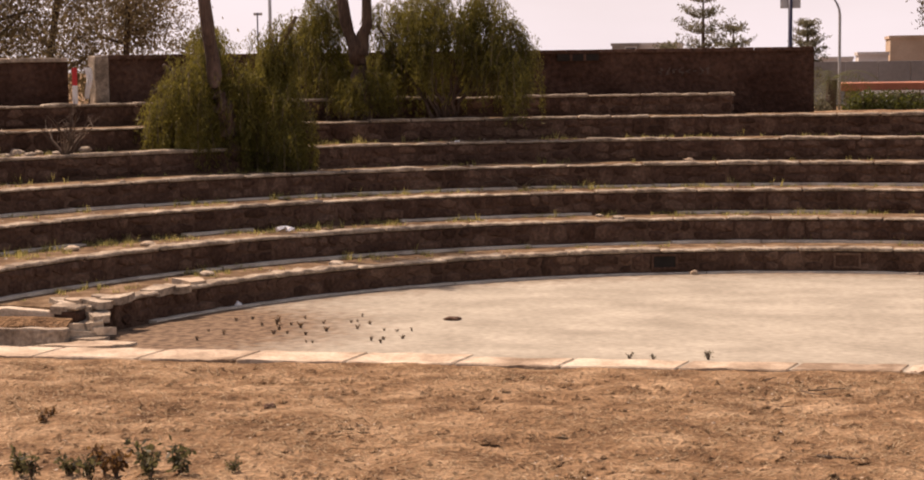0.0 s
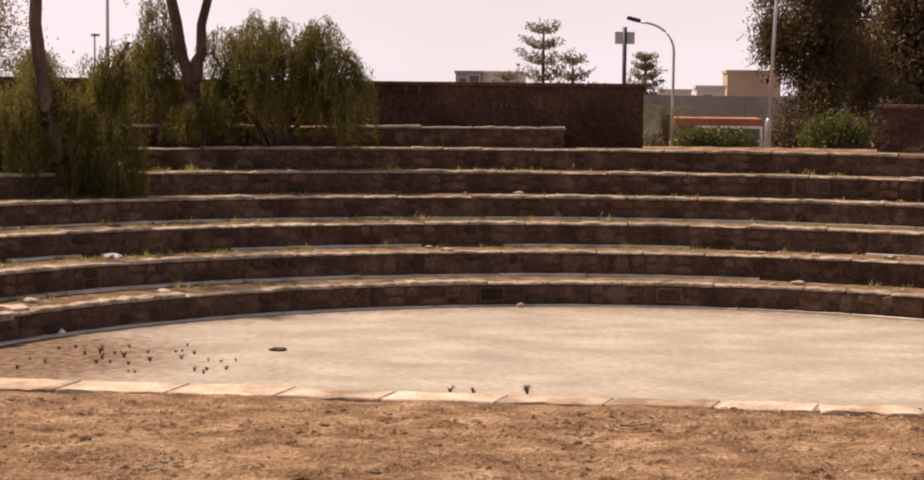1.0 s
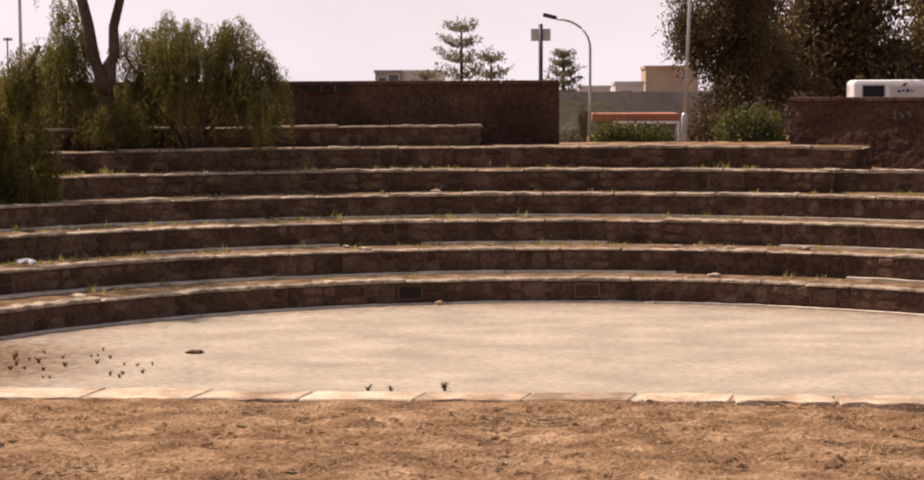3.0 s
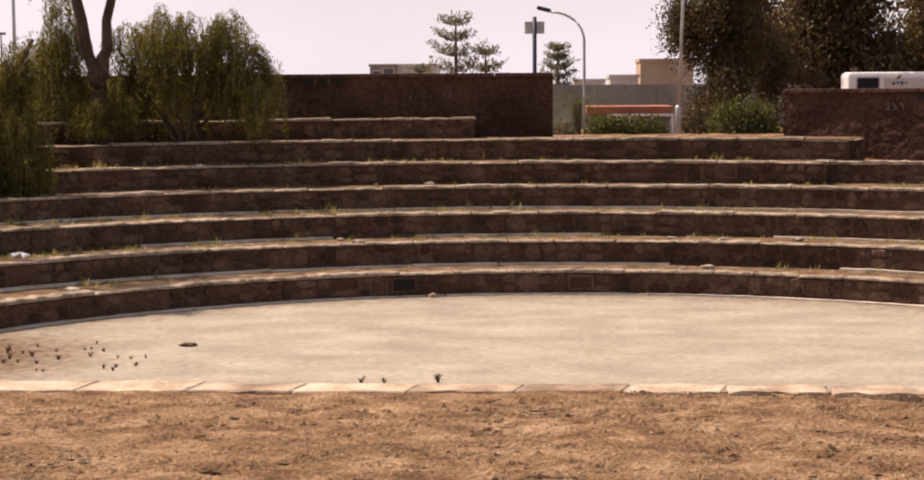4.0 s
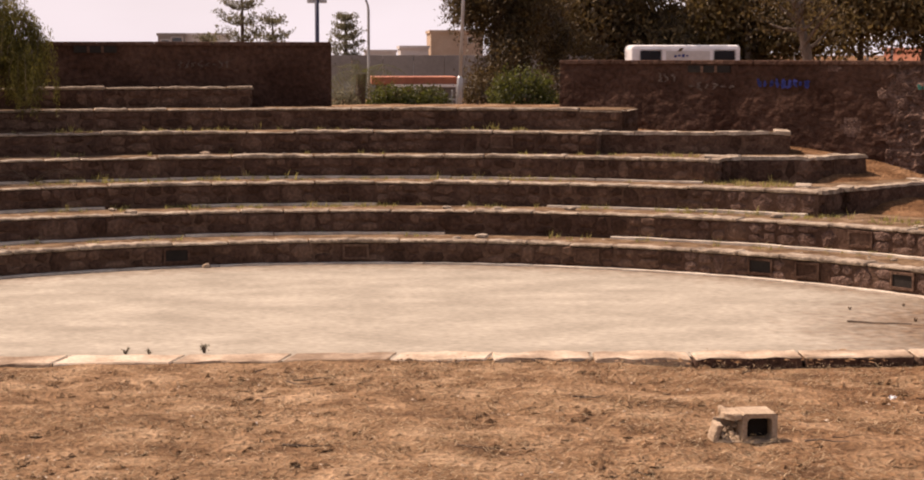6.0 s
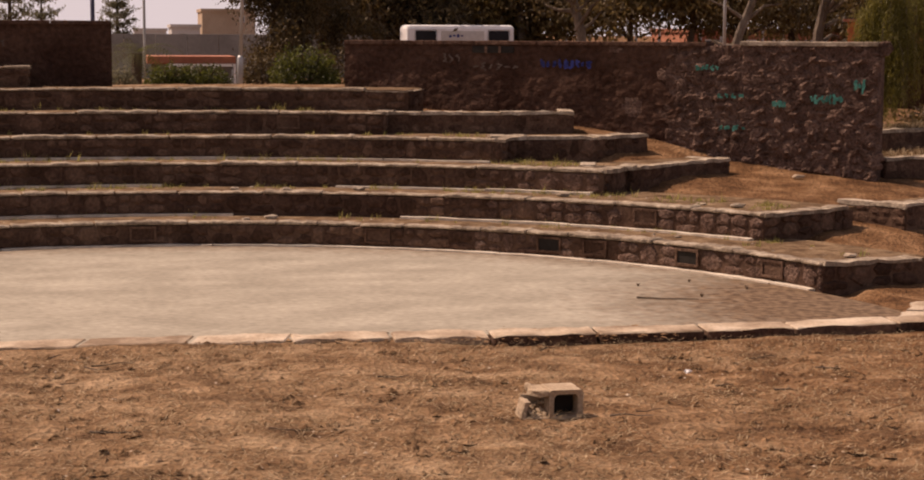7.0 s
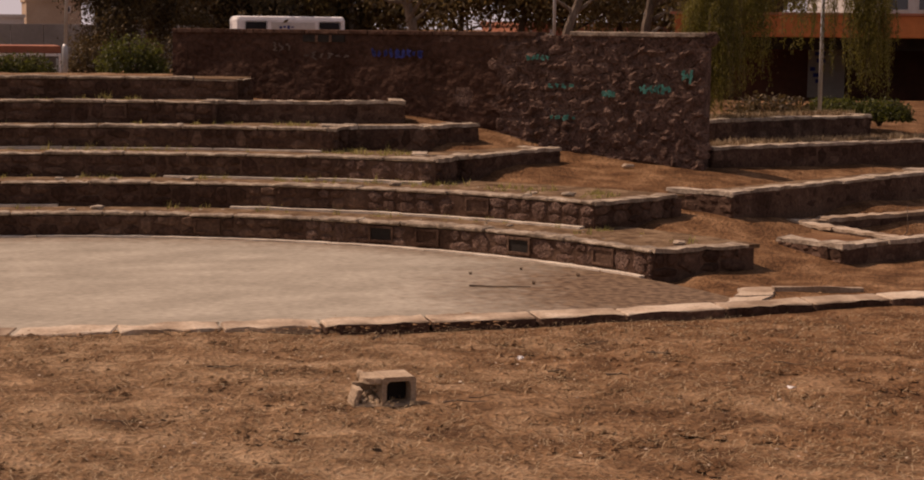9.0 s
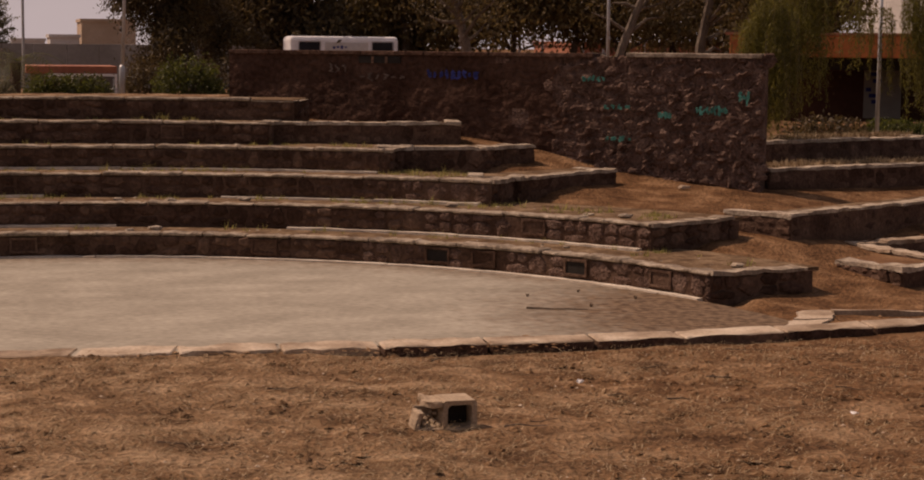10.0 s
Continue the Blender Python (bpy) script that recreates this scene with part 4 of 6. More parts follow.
    tagged(part("rubble", bm, BLOCKMAT, t, "crumbs of broken concrete"), kind="stuff")


hollow_block()


# ---------------------------------------------------------------- loose stones, litter and weeds
def pebble(name, label, pos, size, material, seed, category):
    r = random.Random(seed)
    bm = bmesh.new()
    bmesh.ops.create_icosphere(bm, subdivisions=2, radius=1)
    for v in bm.verts:
        v.co *= 1 + 0.35 * noise.noise(v.co * 1.3 + Vector((seed, 0, 0)))
        v.co = Vector((v.co.x * size[0], v.co.y * size[1], v.co.z * size[2]))
    ob = part(name, bm, material)
    ob.location = (pos[0], pos[1], pos[2] + size[2] * 0.7)
    return tagged(ob, label, category)


pebble("rock", "small dark volcanic rock on the dry earth", (-3.9, 11.47, 0.13), (0.05, 0.045, 0.035), STONE, 3, "rock")
pebble("rock", "dark lump of rubble on the concrete", (-3.66, 16.74, 0.0), (0.085, 0.05, 0.022), STONE, 5, "rock")
pebble("stone_chip", "white stone chip by the tier's foot", (-6.08, 17.5, 0.0), (0.045, 0.04, 0.035), WHITE, 6, "rock")
pebble("stone_chip", "pale stone chip at the tier's foot", (-1.55, 20.65, 0.0), (0.05, 0.04, 0.03), KERB, 7, "rock")
pebble("stone_chip", "pale stone lying on the ramp", (7.95, 16.95, 0.12), (0.07, 0.05, 0.035), KERB, 8, "rock")
pebble("stone_chip", "pale stone lying by the wall", (8.75, 22.0, 0.62), (0.09, 0.05, 0.03), KERB, 9, "rock")
for k in range(26):
    i = rng.choice((1, 1, 2, 2, 3, 4))
    a = rng.uniform(LEFT_END[i - 1] + 4, RIGHT_END[i - 1] - 2)
    x, y = on_ring(i, a, rng.uniform(0.1, 0.7))
    s = rng.uniform(0.02, 0.06)
    pebble("stone_chip", "loose pale stone chip on the tread", (x, y, RISE * i - 0.02), (s * 1.6, s, s * 0.6), rng.choice((KERB, CAP, CAP)), 20 + k, "rock")


rr = random.Random(44)
for k in range(30):
    x, y = on_ring(5, rr.uniform(-60, -47), rr.uniform(0.35, 1.0))
    e = rr.uniform(0.02, 0.06)
    pebble("rubble_stone", "loose pale rubble stone on the upper tread", (x, y, RISE * 5 - 0.02), (e * 1.5, e, e * 0.8), rr.choice((KERB, CAP, CAP)), 200 + k, "rock")


def litter(pos, size, seed, label="crumpled white paper litter"):
    r = random.Random(seed)
    bm = bmesh.new()
    n = 5
    vs = [[bm.verts.new((size * (i / n - 0.5) + r.uniform(-0.2, 0.2) * size / n, size * 0.7 * (j / n - 0.5), r.uniform(0, 0.35) * size)) for i in range(n + 1)] for j in range(n + 1)]
    for j in range(n):
        for i in range(n):
            bm.faces.new((vs[j][i], vs[j][i + 1], vs[j + 1][i + 1], vs[j + 1][i]))
    g = bmesh.ops.extrude_face_region(bm, geom=list(bm.faces))
    bmesh.ops.translate(bm, verts=[v for v in g["geom"] if isinstance(v, bmesh.types.BMVert)], vec=(0, 0, 0.003))
    ob = part("paper_litter", bm, WHITE)
    ob.matrix_world = pose(*pos, 0, 0, r.uniform(0, 180))
    tagged(ob, label, "litter")


litter((-6.17, 19.6, 0.585), 0.2, 1)
litter((5.05, 9.95, 0.21), 0.05, 2)
litter((3.9, 11.9, 0.09), 0.06, 3)
litter((-4.9, 23.55, 1.43), 0.06, 4)
litter((1.7, 12.6, 0.05), 0.05, 5)
litter((-0.5, 11.0, 0.15), 0.06, 6)


def weed(pos, height, seed, material=None, count=40, spread=1.1, label="small brownish green weed growing from the ground", name="weed", category="plant"):
    r = random.Random(seed)
    t = thing(name, label, category, pose(*pos))
    bm = bmesh.new()
    tips = []
    for k in range(6):
        a = r.uniform(0, math.tau)
        tip = Vector((math.cos(a) * spread * height * r.uniform(0.1, 0.7), math.sin(a) * spread * height * r.uniform(0.1, 0.7), height * r.uniform(0.6, 1)))
        tube(bm, [(0, 0, -0.02), tip * 0.5 + Vector((0, 0, height * 0.1)), tip], [0.006, 0.004, 0.002], 4)
        tips.append(tip)
    tagged(part("stem_clump", bm, TWIG, t), kind="stuff")
    spots = [r.choice(tips) * r.uniform(0.35, 1.05) + Vector((r.gauss(0, 0.1), r.gauss(0, 0.1), r.gauss(0, 0.05))) * height for _ in range(count)]
    ob = new("leaves", fast_mesh("leaves", *leaves(r, spots, height * 0.28, height * 0.13, 0.0), material or WEED_LEAF))
    ob.parent = t


for k, (x, y, h) in enumerate(((-1.1, 14.68, 0.13), (-1.55, 14.62, 0.09), (-1.75, 14.66, 0.1), (-4.15, 15.4, 0.1), (-4.7, 15.9, 0.12), (-5.0, 16.1, 0.15), (-5.3, 16.3, 0.2),
                               (-5.15, 15.7, 0.12), (-4.4, 16.4, 0.1), (-3.9, 16.0, 0.08), (-4.6, 16.9, 0.08), (-5.6, 15.6, 0.12), (5.4, 16.0, 0.1), (5.0, 16.8, 0.08), (6.0, 16.4, 0.1), (5.6, 17.0, 0.07))):
    weed((x, y, 0.0), h * (0.6 if k < 3 else 0.42), 60 + k, count=34, material=None if k < 3 else RED_WEED)
for k in range(22):
    x, y = rng.uniform(-6.0, -3.8), rng.uniform(15.2, 16.9)
    weed((x, y, 0.0), rng.uniform(0.025, 0.05), 130 + k, count=24, material=RED_WEED)
for k, (x, y, h) in enumerate(((-4.42, 8.66, 0.14), (-4.15, 8.68, 0.12), (-3.98, 8.75, 0.15), (-3.9, 8.7, 0.16), (-3.83, 8.95, 0.16), (-3.72, 8.72, 0.14), (-3.58, 8.8, 0.17), (-3.32, 8.9, 0.09), (-5.06, 10.4, 0.1), (-4.0, 8.6, 0.13), (-5.15, 10.7, 0.08), (-4.3, 8.55, 0.12))):
    weed((x, y, ground_height(x, y)), h, 90 + k, count=110, spread=0.8, material=RED_WEED if k in (2, 3, 8, 10) else None)


def scatter(name, label, category, verts, faces, material):
    return tagged(new(name, fast_mesh(name, verts, faces, material)), label, category, kind="stuff")


def straw_field(count, seed):
    r = random.Random(seed)
    verts, faces = [], []
    for k in range(count):
        y = 4.5 + 9.4 * r.random() ** 0.8
        x = r.uniform(-0.45 * y - 1, 0.6 * y + 1)
        if noise.noise((x * 0.8, y * 0.8, 3)) + r.uniform(-0.5, 0.5) < -0.15:
            continue
        z = ground_height(x, y) + r.uniform(0.0, 0.03) + 0.012
        a = r.uniform(-1.3, 1.3) + (math.pi if r.random() < 0.5 else 0)
        n = r.uniform(0.025, 0.1)
        w = r.uniform(0.0009, 0.002)
        d = Vector((math.cos(a), math.sin(a), r.uniform(-0.12, 0.15))) * n
        o = Vector((-math.sin(a), math.cos(a), 0)) * w
        up = Vector((0, 0, w * 2))
        p = Vector((x, y, z))
        m = p + d * 0.5 + Vector((0, 0, r.uniform(0, 0.015)))
        i = len(verts)
        verts += [p - o, p + o, m + o + up, m - o + up, p + d]
        faces += [(i, i + 1, i + 2, i + 3), (i + 3, i + 2, i + 4)]
    return verts, faces


scatter("straw", "pale dry straw and pine needles strewn on the earth", "straw", *straw_field(70000, 5), STRAW)


def clods(count, seed, region, sizes, flat=0.6):
    r = random.Random(seed)
    base = [Vector(v) for v in ((1, 0, 0), (0, 1, 0), (-1, 0, 0), (0, -1, 0), (0, 0, 1))]
    verts, faces = [], []
    for k in range(count):
        x, y, z = region(r)
        s = sizes[0] + (sizes[1] - sizes[0]) * r.random() ** 3
        i = len(verts)
        a = r.uniform(0, 1.5)
        c, q = math.cos(a), math.sin(a)
        for b in base:
            m = s * r.uniform(0.7, 1.3)
            verts.append((x + (b.x * c - b.y * q) * m, y + (b.x * q + b.y * c) * m, z - 0.004 + b.z * m * flat))
        faces += [(i, i + 1, i + 4), (i + 1, i + 2, i + 4), (i + 2, i + 3, i + 4), (i + 3, i, i + 4)]
    return verts, faces


def front_spot(r):
    y = 4.5 + 9.4 * r.random() ** 0.8
    x = r.uniform(-0.45 * y - 1, 0.6 * y + 1)
    return x, y, ground_height(x, y)


def ramp_spot(r):
    while True:
        x, y = r.uniform(4, 14), r.uniform(15, 25)
        rho, phi = math.hypot(x, y - 13.9), math.degrees(math.atan2(x, y - 13.9))
        if rho > 7.2 and phi > interp(rho, [6.5, 8.2, 9.2, 9.7, 10.5, 11.5, 12.2, 13, 14], [77, 71, 57, 45, 40, 34, 27, 21, 20]):
            return x, y, ground_height(x, y)


scatter("clods", "small clods of dry brown earth", "earth", *clods(16000, 8, front_spot, (0.005, 0.05), 0.5), EARTH)
def kerb_spot(r):
    x, y = r.uniform(0.4, 4.5), r.gauss(14.12, 0.14)
    return x, y, 0.012


scatter("clods", "earth and crumbs spilled over the broken kerb", "earth", *clods(900, 18, kerb_spot, (0.006, 0.03), 0.35), EARTH)
scatter("grit", "scattered pale grit on the earth", "grit", *clods(2600, 9, front_spot, (0.004, 0.016)), KERB)
scatter("grit", "scattered stones on the red earth ramp", "grit", *clods(500, 10, ramp_spot, (0.008, 0.04)), RED_EARTH)


def tread_spot(r):
    i = r.choice((1, 2, 3, 4, 5, 6))
    a = r.uniform(LEFT_END[i - 1] + 2, RIGHT_END[i - 1] - 1)
    x, y = on_ring(i, a, r.uniform(0.3, 0.95))
    return x, y, RISE * i - 0.02


scatter("grit", "crumbs of stone and mortar lying on the treads", "grit", *clods(1600, 12, tread_spot, (0.008, 0.035)), CAP)


def grass_on_treads(seed):
    r = random.Random(seed)
    verts, faces = [], []
    for k in range(4600):
        i = r.choice((1, 2, 2, 2, 3, 3, 4, 5, 5))
        a = r.uniform(LEFT_END[i - 1] + 2, RIGHT_END[i - 1] - 2)
        if noise.noise((a * 0.22, i * 5.1, 1)) < -0.02 and r.random() < 0.9:
            continue
        x, y = on_ring(i, a, r.uniform(0.45, 1.0) if r.random() < 0.6 else r.uniform(0.85, 1.05))
        h = r.uniform(0.03, 0.11) * (1.4 if noise.noise((a * 0.9, i, 7)) > 0.25 else 0.8)
        for q in range(7):
            b = r.uniform(0, math.tau)
            d = Vector((math.cos(b) * 0.5, math.sin(b) * 0.5, 1)).normalized() * h * r.uniform(0.5, 1.2)
            o = Vector((-math.sin(b), math.cos(b), 0)) * 0.006
            p = Vector((x + r.gauss(0, 0.02), y + r.gauss(0, 0.02), RISE * i - 0.025))
            n = len(verts)
            verts += [p - o, p + o, p + d]
            faces.append((n, n + 1, n + 2))
    return verts, faces


scatter("grass", "sparse yellow green grass on the treads", "grass", *grass_on_treads(3), GRASS)


def wing_grass(seed):
    r = random.Random(seed)
    verts, faces = [], []
    for k in range(1500):
        x, y, z = (r.uniform(10.2, 15.3), 0, 0.85) if r.random() < 0.5 else (r.uniform(10.8, 13.9), 1, 1.14)
        base = 22.15 + (x - 10.05) * 0.306 if y == 0 else 23.55 + (x - 10.6) * 0.388
        yy = base + r.uniform(0.3, 0.9)
        h = r.uniform(0.03, 0.11)
        for q in range(4):
            b = r.uniform(0, math.tau)
            d = Vector((math.cos(b) * 0.5, math.sin(b) * 0.5, 1)).normalized() * h
            o = Vector((-math.sin(b), math.cos(b), 0)) * 0.006
            p = Vector((x + r.gauss(0, 0.03), yy + r.gauss(0, 0.03), z))
            n = len(verts)
            verts += [p - o, p + o, p + d]
            faces.append((n, n + 1, n + 2))
    return verts, faces


scatter("grass", "dry straw coloured grass on the wing tiers", "grass", *wing_grass(5), STRAW)


def twig(name, label, pts, r, category="stick"):
    bm = bmesh.new()
    tube(bm, pts, [r * (1 - 0.6 * k / (len(pts) - 1)) for k in range(len(pts))], 5)
    tagged(part(name, bm, TWIG), label, category)


twig("stick", "thin dry stick lying on the stage", [(4.75, 16.0, 0.012), (5.0, 15.85, 0.014), (5.3, 15.8, 0.01)], 0.01)
for k in range(16):
    y = rng.uniform(9.4, 13.5)
    x = rng.uniform(-4, 6)
    a = rng.uniform(-0.6, 0.6)
    n = rng.uniform(0.1, 0.3)
    twig("stick", "short dark dry twig on the earth", [(x + math.cos(a) * n * q / 3, y + math.sin(a) * n * q / 3 + rng.uniform(-0.02, 0.02), ground_height(x, y) + 0.025 + rng.uniform(0, 0.015)) for q in range(4)], rng.uniform(0.004, 0.009))


def dry_branch(pos, seed, size, label):
    r = random.Random(seed)
    t = thing("dry_branch", label, "branch", pose(*pos))
    for k in range(11):
        a = r.uniform(-0.5, 0.5) + (math.pi if r.random() < 0.5 else 0)
        p = Vector((0, 0, 0.02))
        pts = [p]
        d = Vector((math.cos(a), 0.3 * math.sin(a), r.uniform(0.1, 0.8)))
        for j in range(5):
            d = (d + Vector((0, 0, -0.25)) + 0.3 * Vector((r.gauss(0, 1), r.gauss(0, 1), r.gauss(0, 0.5)))).normalized()
            p = p + d * size / 5
            p.z = max(p.z, 0.012)
            pts.append(p)
        bm = bmesh.new()
        tube(bm, pts, [0.008, 0.007, 0.006, 0.005, 0.004, 0.002], 4)
        part("twig", bm, TWIG, t)


dry_branch((-3.9, 22.7, 0.85), 3, 0.62, "dry fallen branch lying on the tread")
dry_branch((10.75, 18.35, 0.03), 5, 0.45, "dry branches in the planter")


# ---------------------------------------------------------------- trees
def spot(az, dist):
    """A plan point by its bearing from the origin (degrees from +y, clockwise) and distance."""
    return dist * math.sin(radians(az)), dist * math.cos(radians(az))


def strands(r, heads, low, high, count, step=0.045, spread=0.07, sway=0.3, size=1.0):
    """Arching sprays: leaf spots along lines that start outwards at the heads and bend over to hang."""
    spots, lines = [], []
    for k in range(count):
        h = Vector(r.choice(heads)) + Vector((r.gauss(0, spread), r.gauss(0, spread), r.gauss(0, spread)))
        n = r.uniform(low, high) * r.choice((0.5, 0.8, 1.0))
        d = Vector((r.gauss(0, sway), r.gauss(0, sway), r.uniform(-0.2, 0.6)))
        p, pts, s = h.copy(), [h.copy()], 0
        while s < n:
            d = d * 0.84 + Vector((0, 0, -0.2))
            p = p + d.normalized() * step
            s += step
            pts.append(p.copy())
            for q in range(5):
                spots.append(p + Vector((r.gauss(0, 0.022 * size), r.gauss(0, 0.022 * size), r.gauss(0, 0.02))))
        lines.append(pts[::4])
    return spots, lines


def pepper_tree(x, y, z, trunks, heads, count, low, high, seed, label, leaf=0.058, wide=0.012, floor_z=None):
    r = random.Random(seed)
    t = thing("pepper_tree", label, "tree", pose(x, y, z))
    for path, rad in trunks:
        bm = bmesh.new()
        pts = [Vector(p) for p in path]
        fine = []
        for a, b in zip(pts, pts[1:]):
            for k in range(4):
                fine.append(a.lerp(b, k / 4) + 0.03 * Vector((r.gauss(0, 1), r.gauss(0, 1), 0)) * (1 if k else 0))
        fine.append(pts[-1])
        tube(bm, fine, [rad * (1 - 0.55 * k / len(fine)) * (1 + 0.08 * r.gauss(0, 1)) for k in range(len(fine))], 9)
        part("trunk", bm, TRUNK_BARK if rad < 0.14 and rad > 0.125 and x < -7 else BARK, t, smooth=True)
    spots, lines = strands(r, heads, low, high, count)
    if floor_z is not None:
        spots = [s for s in spots if s.z > floor_z + r.uniform(0, 0.15)]
    ob = new("crown", fast_mesh("crown", *leaves(r, spots, leaf, wide, 1.1), PEPPER_LEAF))
    ob.parent = t
    tagged(ob, "hanging feathery green foliage")
    bm = bmesh.new()
    for pts in lines[::3]:
        if len(pts) > 2:
            tube(bm, pts, 0.0035, 3, False)
    tagged(part("twig_mass", bm, TWIG, t), kind="stuff")
    return t


def dome(r, n, cx, cy, cz, rx, ry, rz):
    out = []
    for k in range(n):
        a, b = r.uniform(0, math.tau), r.uniform(0.0, 1.0)
        q = r.uniform(0.35, 1.0) ** 0.6
        s = math.sqrt(1 - b * b)
        out.append((cx + rx * q * math.cos(a) * s, cy + ry * q * math.sin(a) * s, cz + rz * q * b))
    return out


R = random.Random(77)
# drooping tree in front, its trunk leaning out of the low foliage
pepper_tree(-7.55, 22.1, 1.42, [([(0.02, -0.12, -0.1), (-0.03, -0.25, 0.45), (-0.12, -0.42, 0.95), (-0.2, -0.5, 1.9), (-0.36, -0.5, 3.6)], 0.13), ([(0.05, 0.1, 0.2), (0.45, 0.15, 1.0), (0.8, 0.2, 1.7)], 0.05),
                               ([(0.0, 0.1, 0.2), (-0.5, 0.1, 0.8), (-0.95, 0.0, 1.1)], 0.045)],
            dome(R, 17, -0.4, -0.25, 0.35, 0.5, 0.4, 1.1) + dome(R, 14, 0.0, -0.1, 0.2, 0.45, 0.35, 0.95) + dome(R, 18, 0.35, 0.1, 0.35, 0.5, 0.4, 1.2) + dome(R, 12, -0.85, -0.1, 0.15, 0.28, 0.35, 0.7) + dome(R, 7, 0.8, 0.0, 0.2, 0.2, 0.3, 0.55)
            + dome(R, 7, -0.45, 0.2, 1.1, 0.25, 0.2, 0.7) + dome(R, 6, 0.6, 0.2, 1.2, 0.25, 0.2, 0.55) + dome(R, 16, -0.6, -0.3, 3.4, 1.5, 1.4, 1.3), 1650, 0.4, 1.05, 5,
            "weeping pepper tree with foliage hanging over the tiers", floor_z=-0.34)
# forked tree
pepper_tree(-6.45, 24.75, 1.72, [([(0, -0.35, -0.1), (0.03, -0.4, 0.5), (-0.02, -0.42, 0.95)], 0.145), ([(-0.02, -0.42, 0.8), (-0.14, -0.5, 1.35), (-0.42, -0.5, 2.9)], 0.105), ([(0.02, -0.42, 0.8), (0.16, -0.5, 1.3), (0.36, -0.5, 2.9)], 0.1)],
            dome(R, 20, -0.65, -0.1, 0.7, 0.35, 0.4, 1.6) + dome(R, 8, 0.4, 0.15, 0.9, 0.3, 0.3, 1.1) + dome(R, 9, -0.1, 0.2, 0.3, 0.4, 0.3, 0.6) + dome(R, 7, 0.05, -0.62, 0.15, 0.4, 0.12, 0.55) + dome(R, 14, 0.0, 0.0, 3.0, 1.5, 1.3, 1.3), 900, 0.4, 1.1, 8,
            "forked pepper tree with thin hanging foliage", floor_z=0.05)
# many-stemmed bush
stems = [([(0.02 * k, 0, -0.05), (0.11 * k, 0.04 * (k % 2), 0.55), (0.24 * k, 0.05, 1.35)], 0.028) for k in (-4, -3, -2, -1, 0, 1, 2, 3, 4)]
pepper_tree(-5.3, 24.65, 1.7, stems, dome(R, 28, 0.0, -0.1, 0.8, 0.9, 0.5, 1.0) + dome(R, 14, 1.05, -0.25, 0.55, 0.34, 0.4, 1.1) + dome(R, 18, 0.05, 0.0, 1.35, 0.95, 0.3, 0.95), 1050, 0.3, 0.9, 13,
            "many-stemmed pepper bush with fine hanging foliage", floor_z=-0.2)
# tree by the wing, its shoots hanging past the wall's end
th = dome(R, 18, -1.75, -0.6, 1.5, 0.25, 0.3, 1.2) + dome(R, 11, -1.5, -0.3, 1.0, 0.25, 0.3, 0.9) + dome(R, 15, -0.95, 0.0, 1.8, 0.3, 0.3, 1.1) + dome(R, 2, 0.0, 0.2, 2.0, 0.06, 0.1, 0.4) + dome(R, 1, 0.5, 0.2, 2.0, 0.02, 0.05, 0.2) + dome(R, 15, 1.2, 0.2, 1.5, 0.3, 0.3, 1.3)
pepper_tree(12.6, 24.6, 1.1, [([(3.5, 1.2, -0.3), (3.4, 1.2, 1.5), (3.0, 1.0, 3.5)], 0.14), ([(3.0, 1.0, 3.3), (1.7, 0.8, 3.7), (0.3, 0.3, 3.7), (-1.0, -0.2, 3.3), (-1.75, -0.5, 2.7)], 0.05), ([(1.7, 0.8, 3.65), (1.4, 0.4, 3.4), (1.2, 0.2, 2.8)], 0.04),
                              ([(0.3, 0.3, 3.55), (0.1, 0.2, 3.0), (0.0, 0.2, 2.4)], 0.012)],
            th, 880, 0.5, 1.5, 21, "pepper tree with long yellow green hanging shoots", floor_z=0.1)



def round_bush(az, dist, z, rx, rz, seed, label, leaf=0.07, material=None, count=5200, name="bush", ry=None):
    r = random.Random(seed)
    x, y = spot(az, dist)
    t = thing(name, label, "bush", pose(x, y, z))
    bm = bmesh.new()
    for k in range(7):
        a = math.tau * k / 7
        tube(bm, [(0, 0, -0.1), (math.cos(a) * rx * 0.3, math.sin(a) * rx * 0.3, rz * 0.5), (math.cos(a) * rx * 0.6, math.sin(a) * rx * 0.6, rz * 0.8)], [0.03, 0.02, 0.01], 5)
    tagged(part("stem_clump", bm, TWIG, t), kind="stuff")
    spots = []
    ry = ry or rx * 0.8
    for k in range(count):
        a, b = r.uniform(0, math.tau), r.uniform(-0.1, 1)
        q = r.uniform(0.55, 1.0) * (1 + 0.22 * noise.noise((math.cos(a) * 2.2, math.sin(a) * 2.2, b * 3 + seed)))
        s = math.sqrt(max(0, 1 - b * b)) ** 0.7
        spots.append((rx * q * math.cos(a) * s, ry * q * math.sin(a) * s, max(0.02, rz * q * b)))
    ob = new("foliage", fast_mesh("foliage", *leaves(r, spots, leaf, leaf * 0.5, 0.1), material or BUSH_LEAF))
    ob.parent = t
    return t


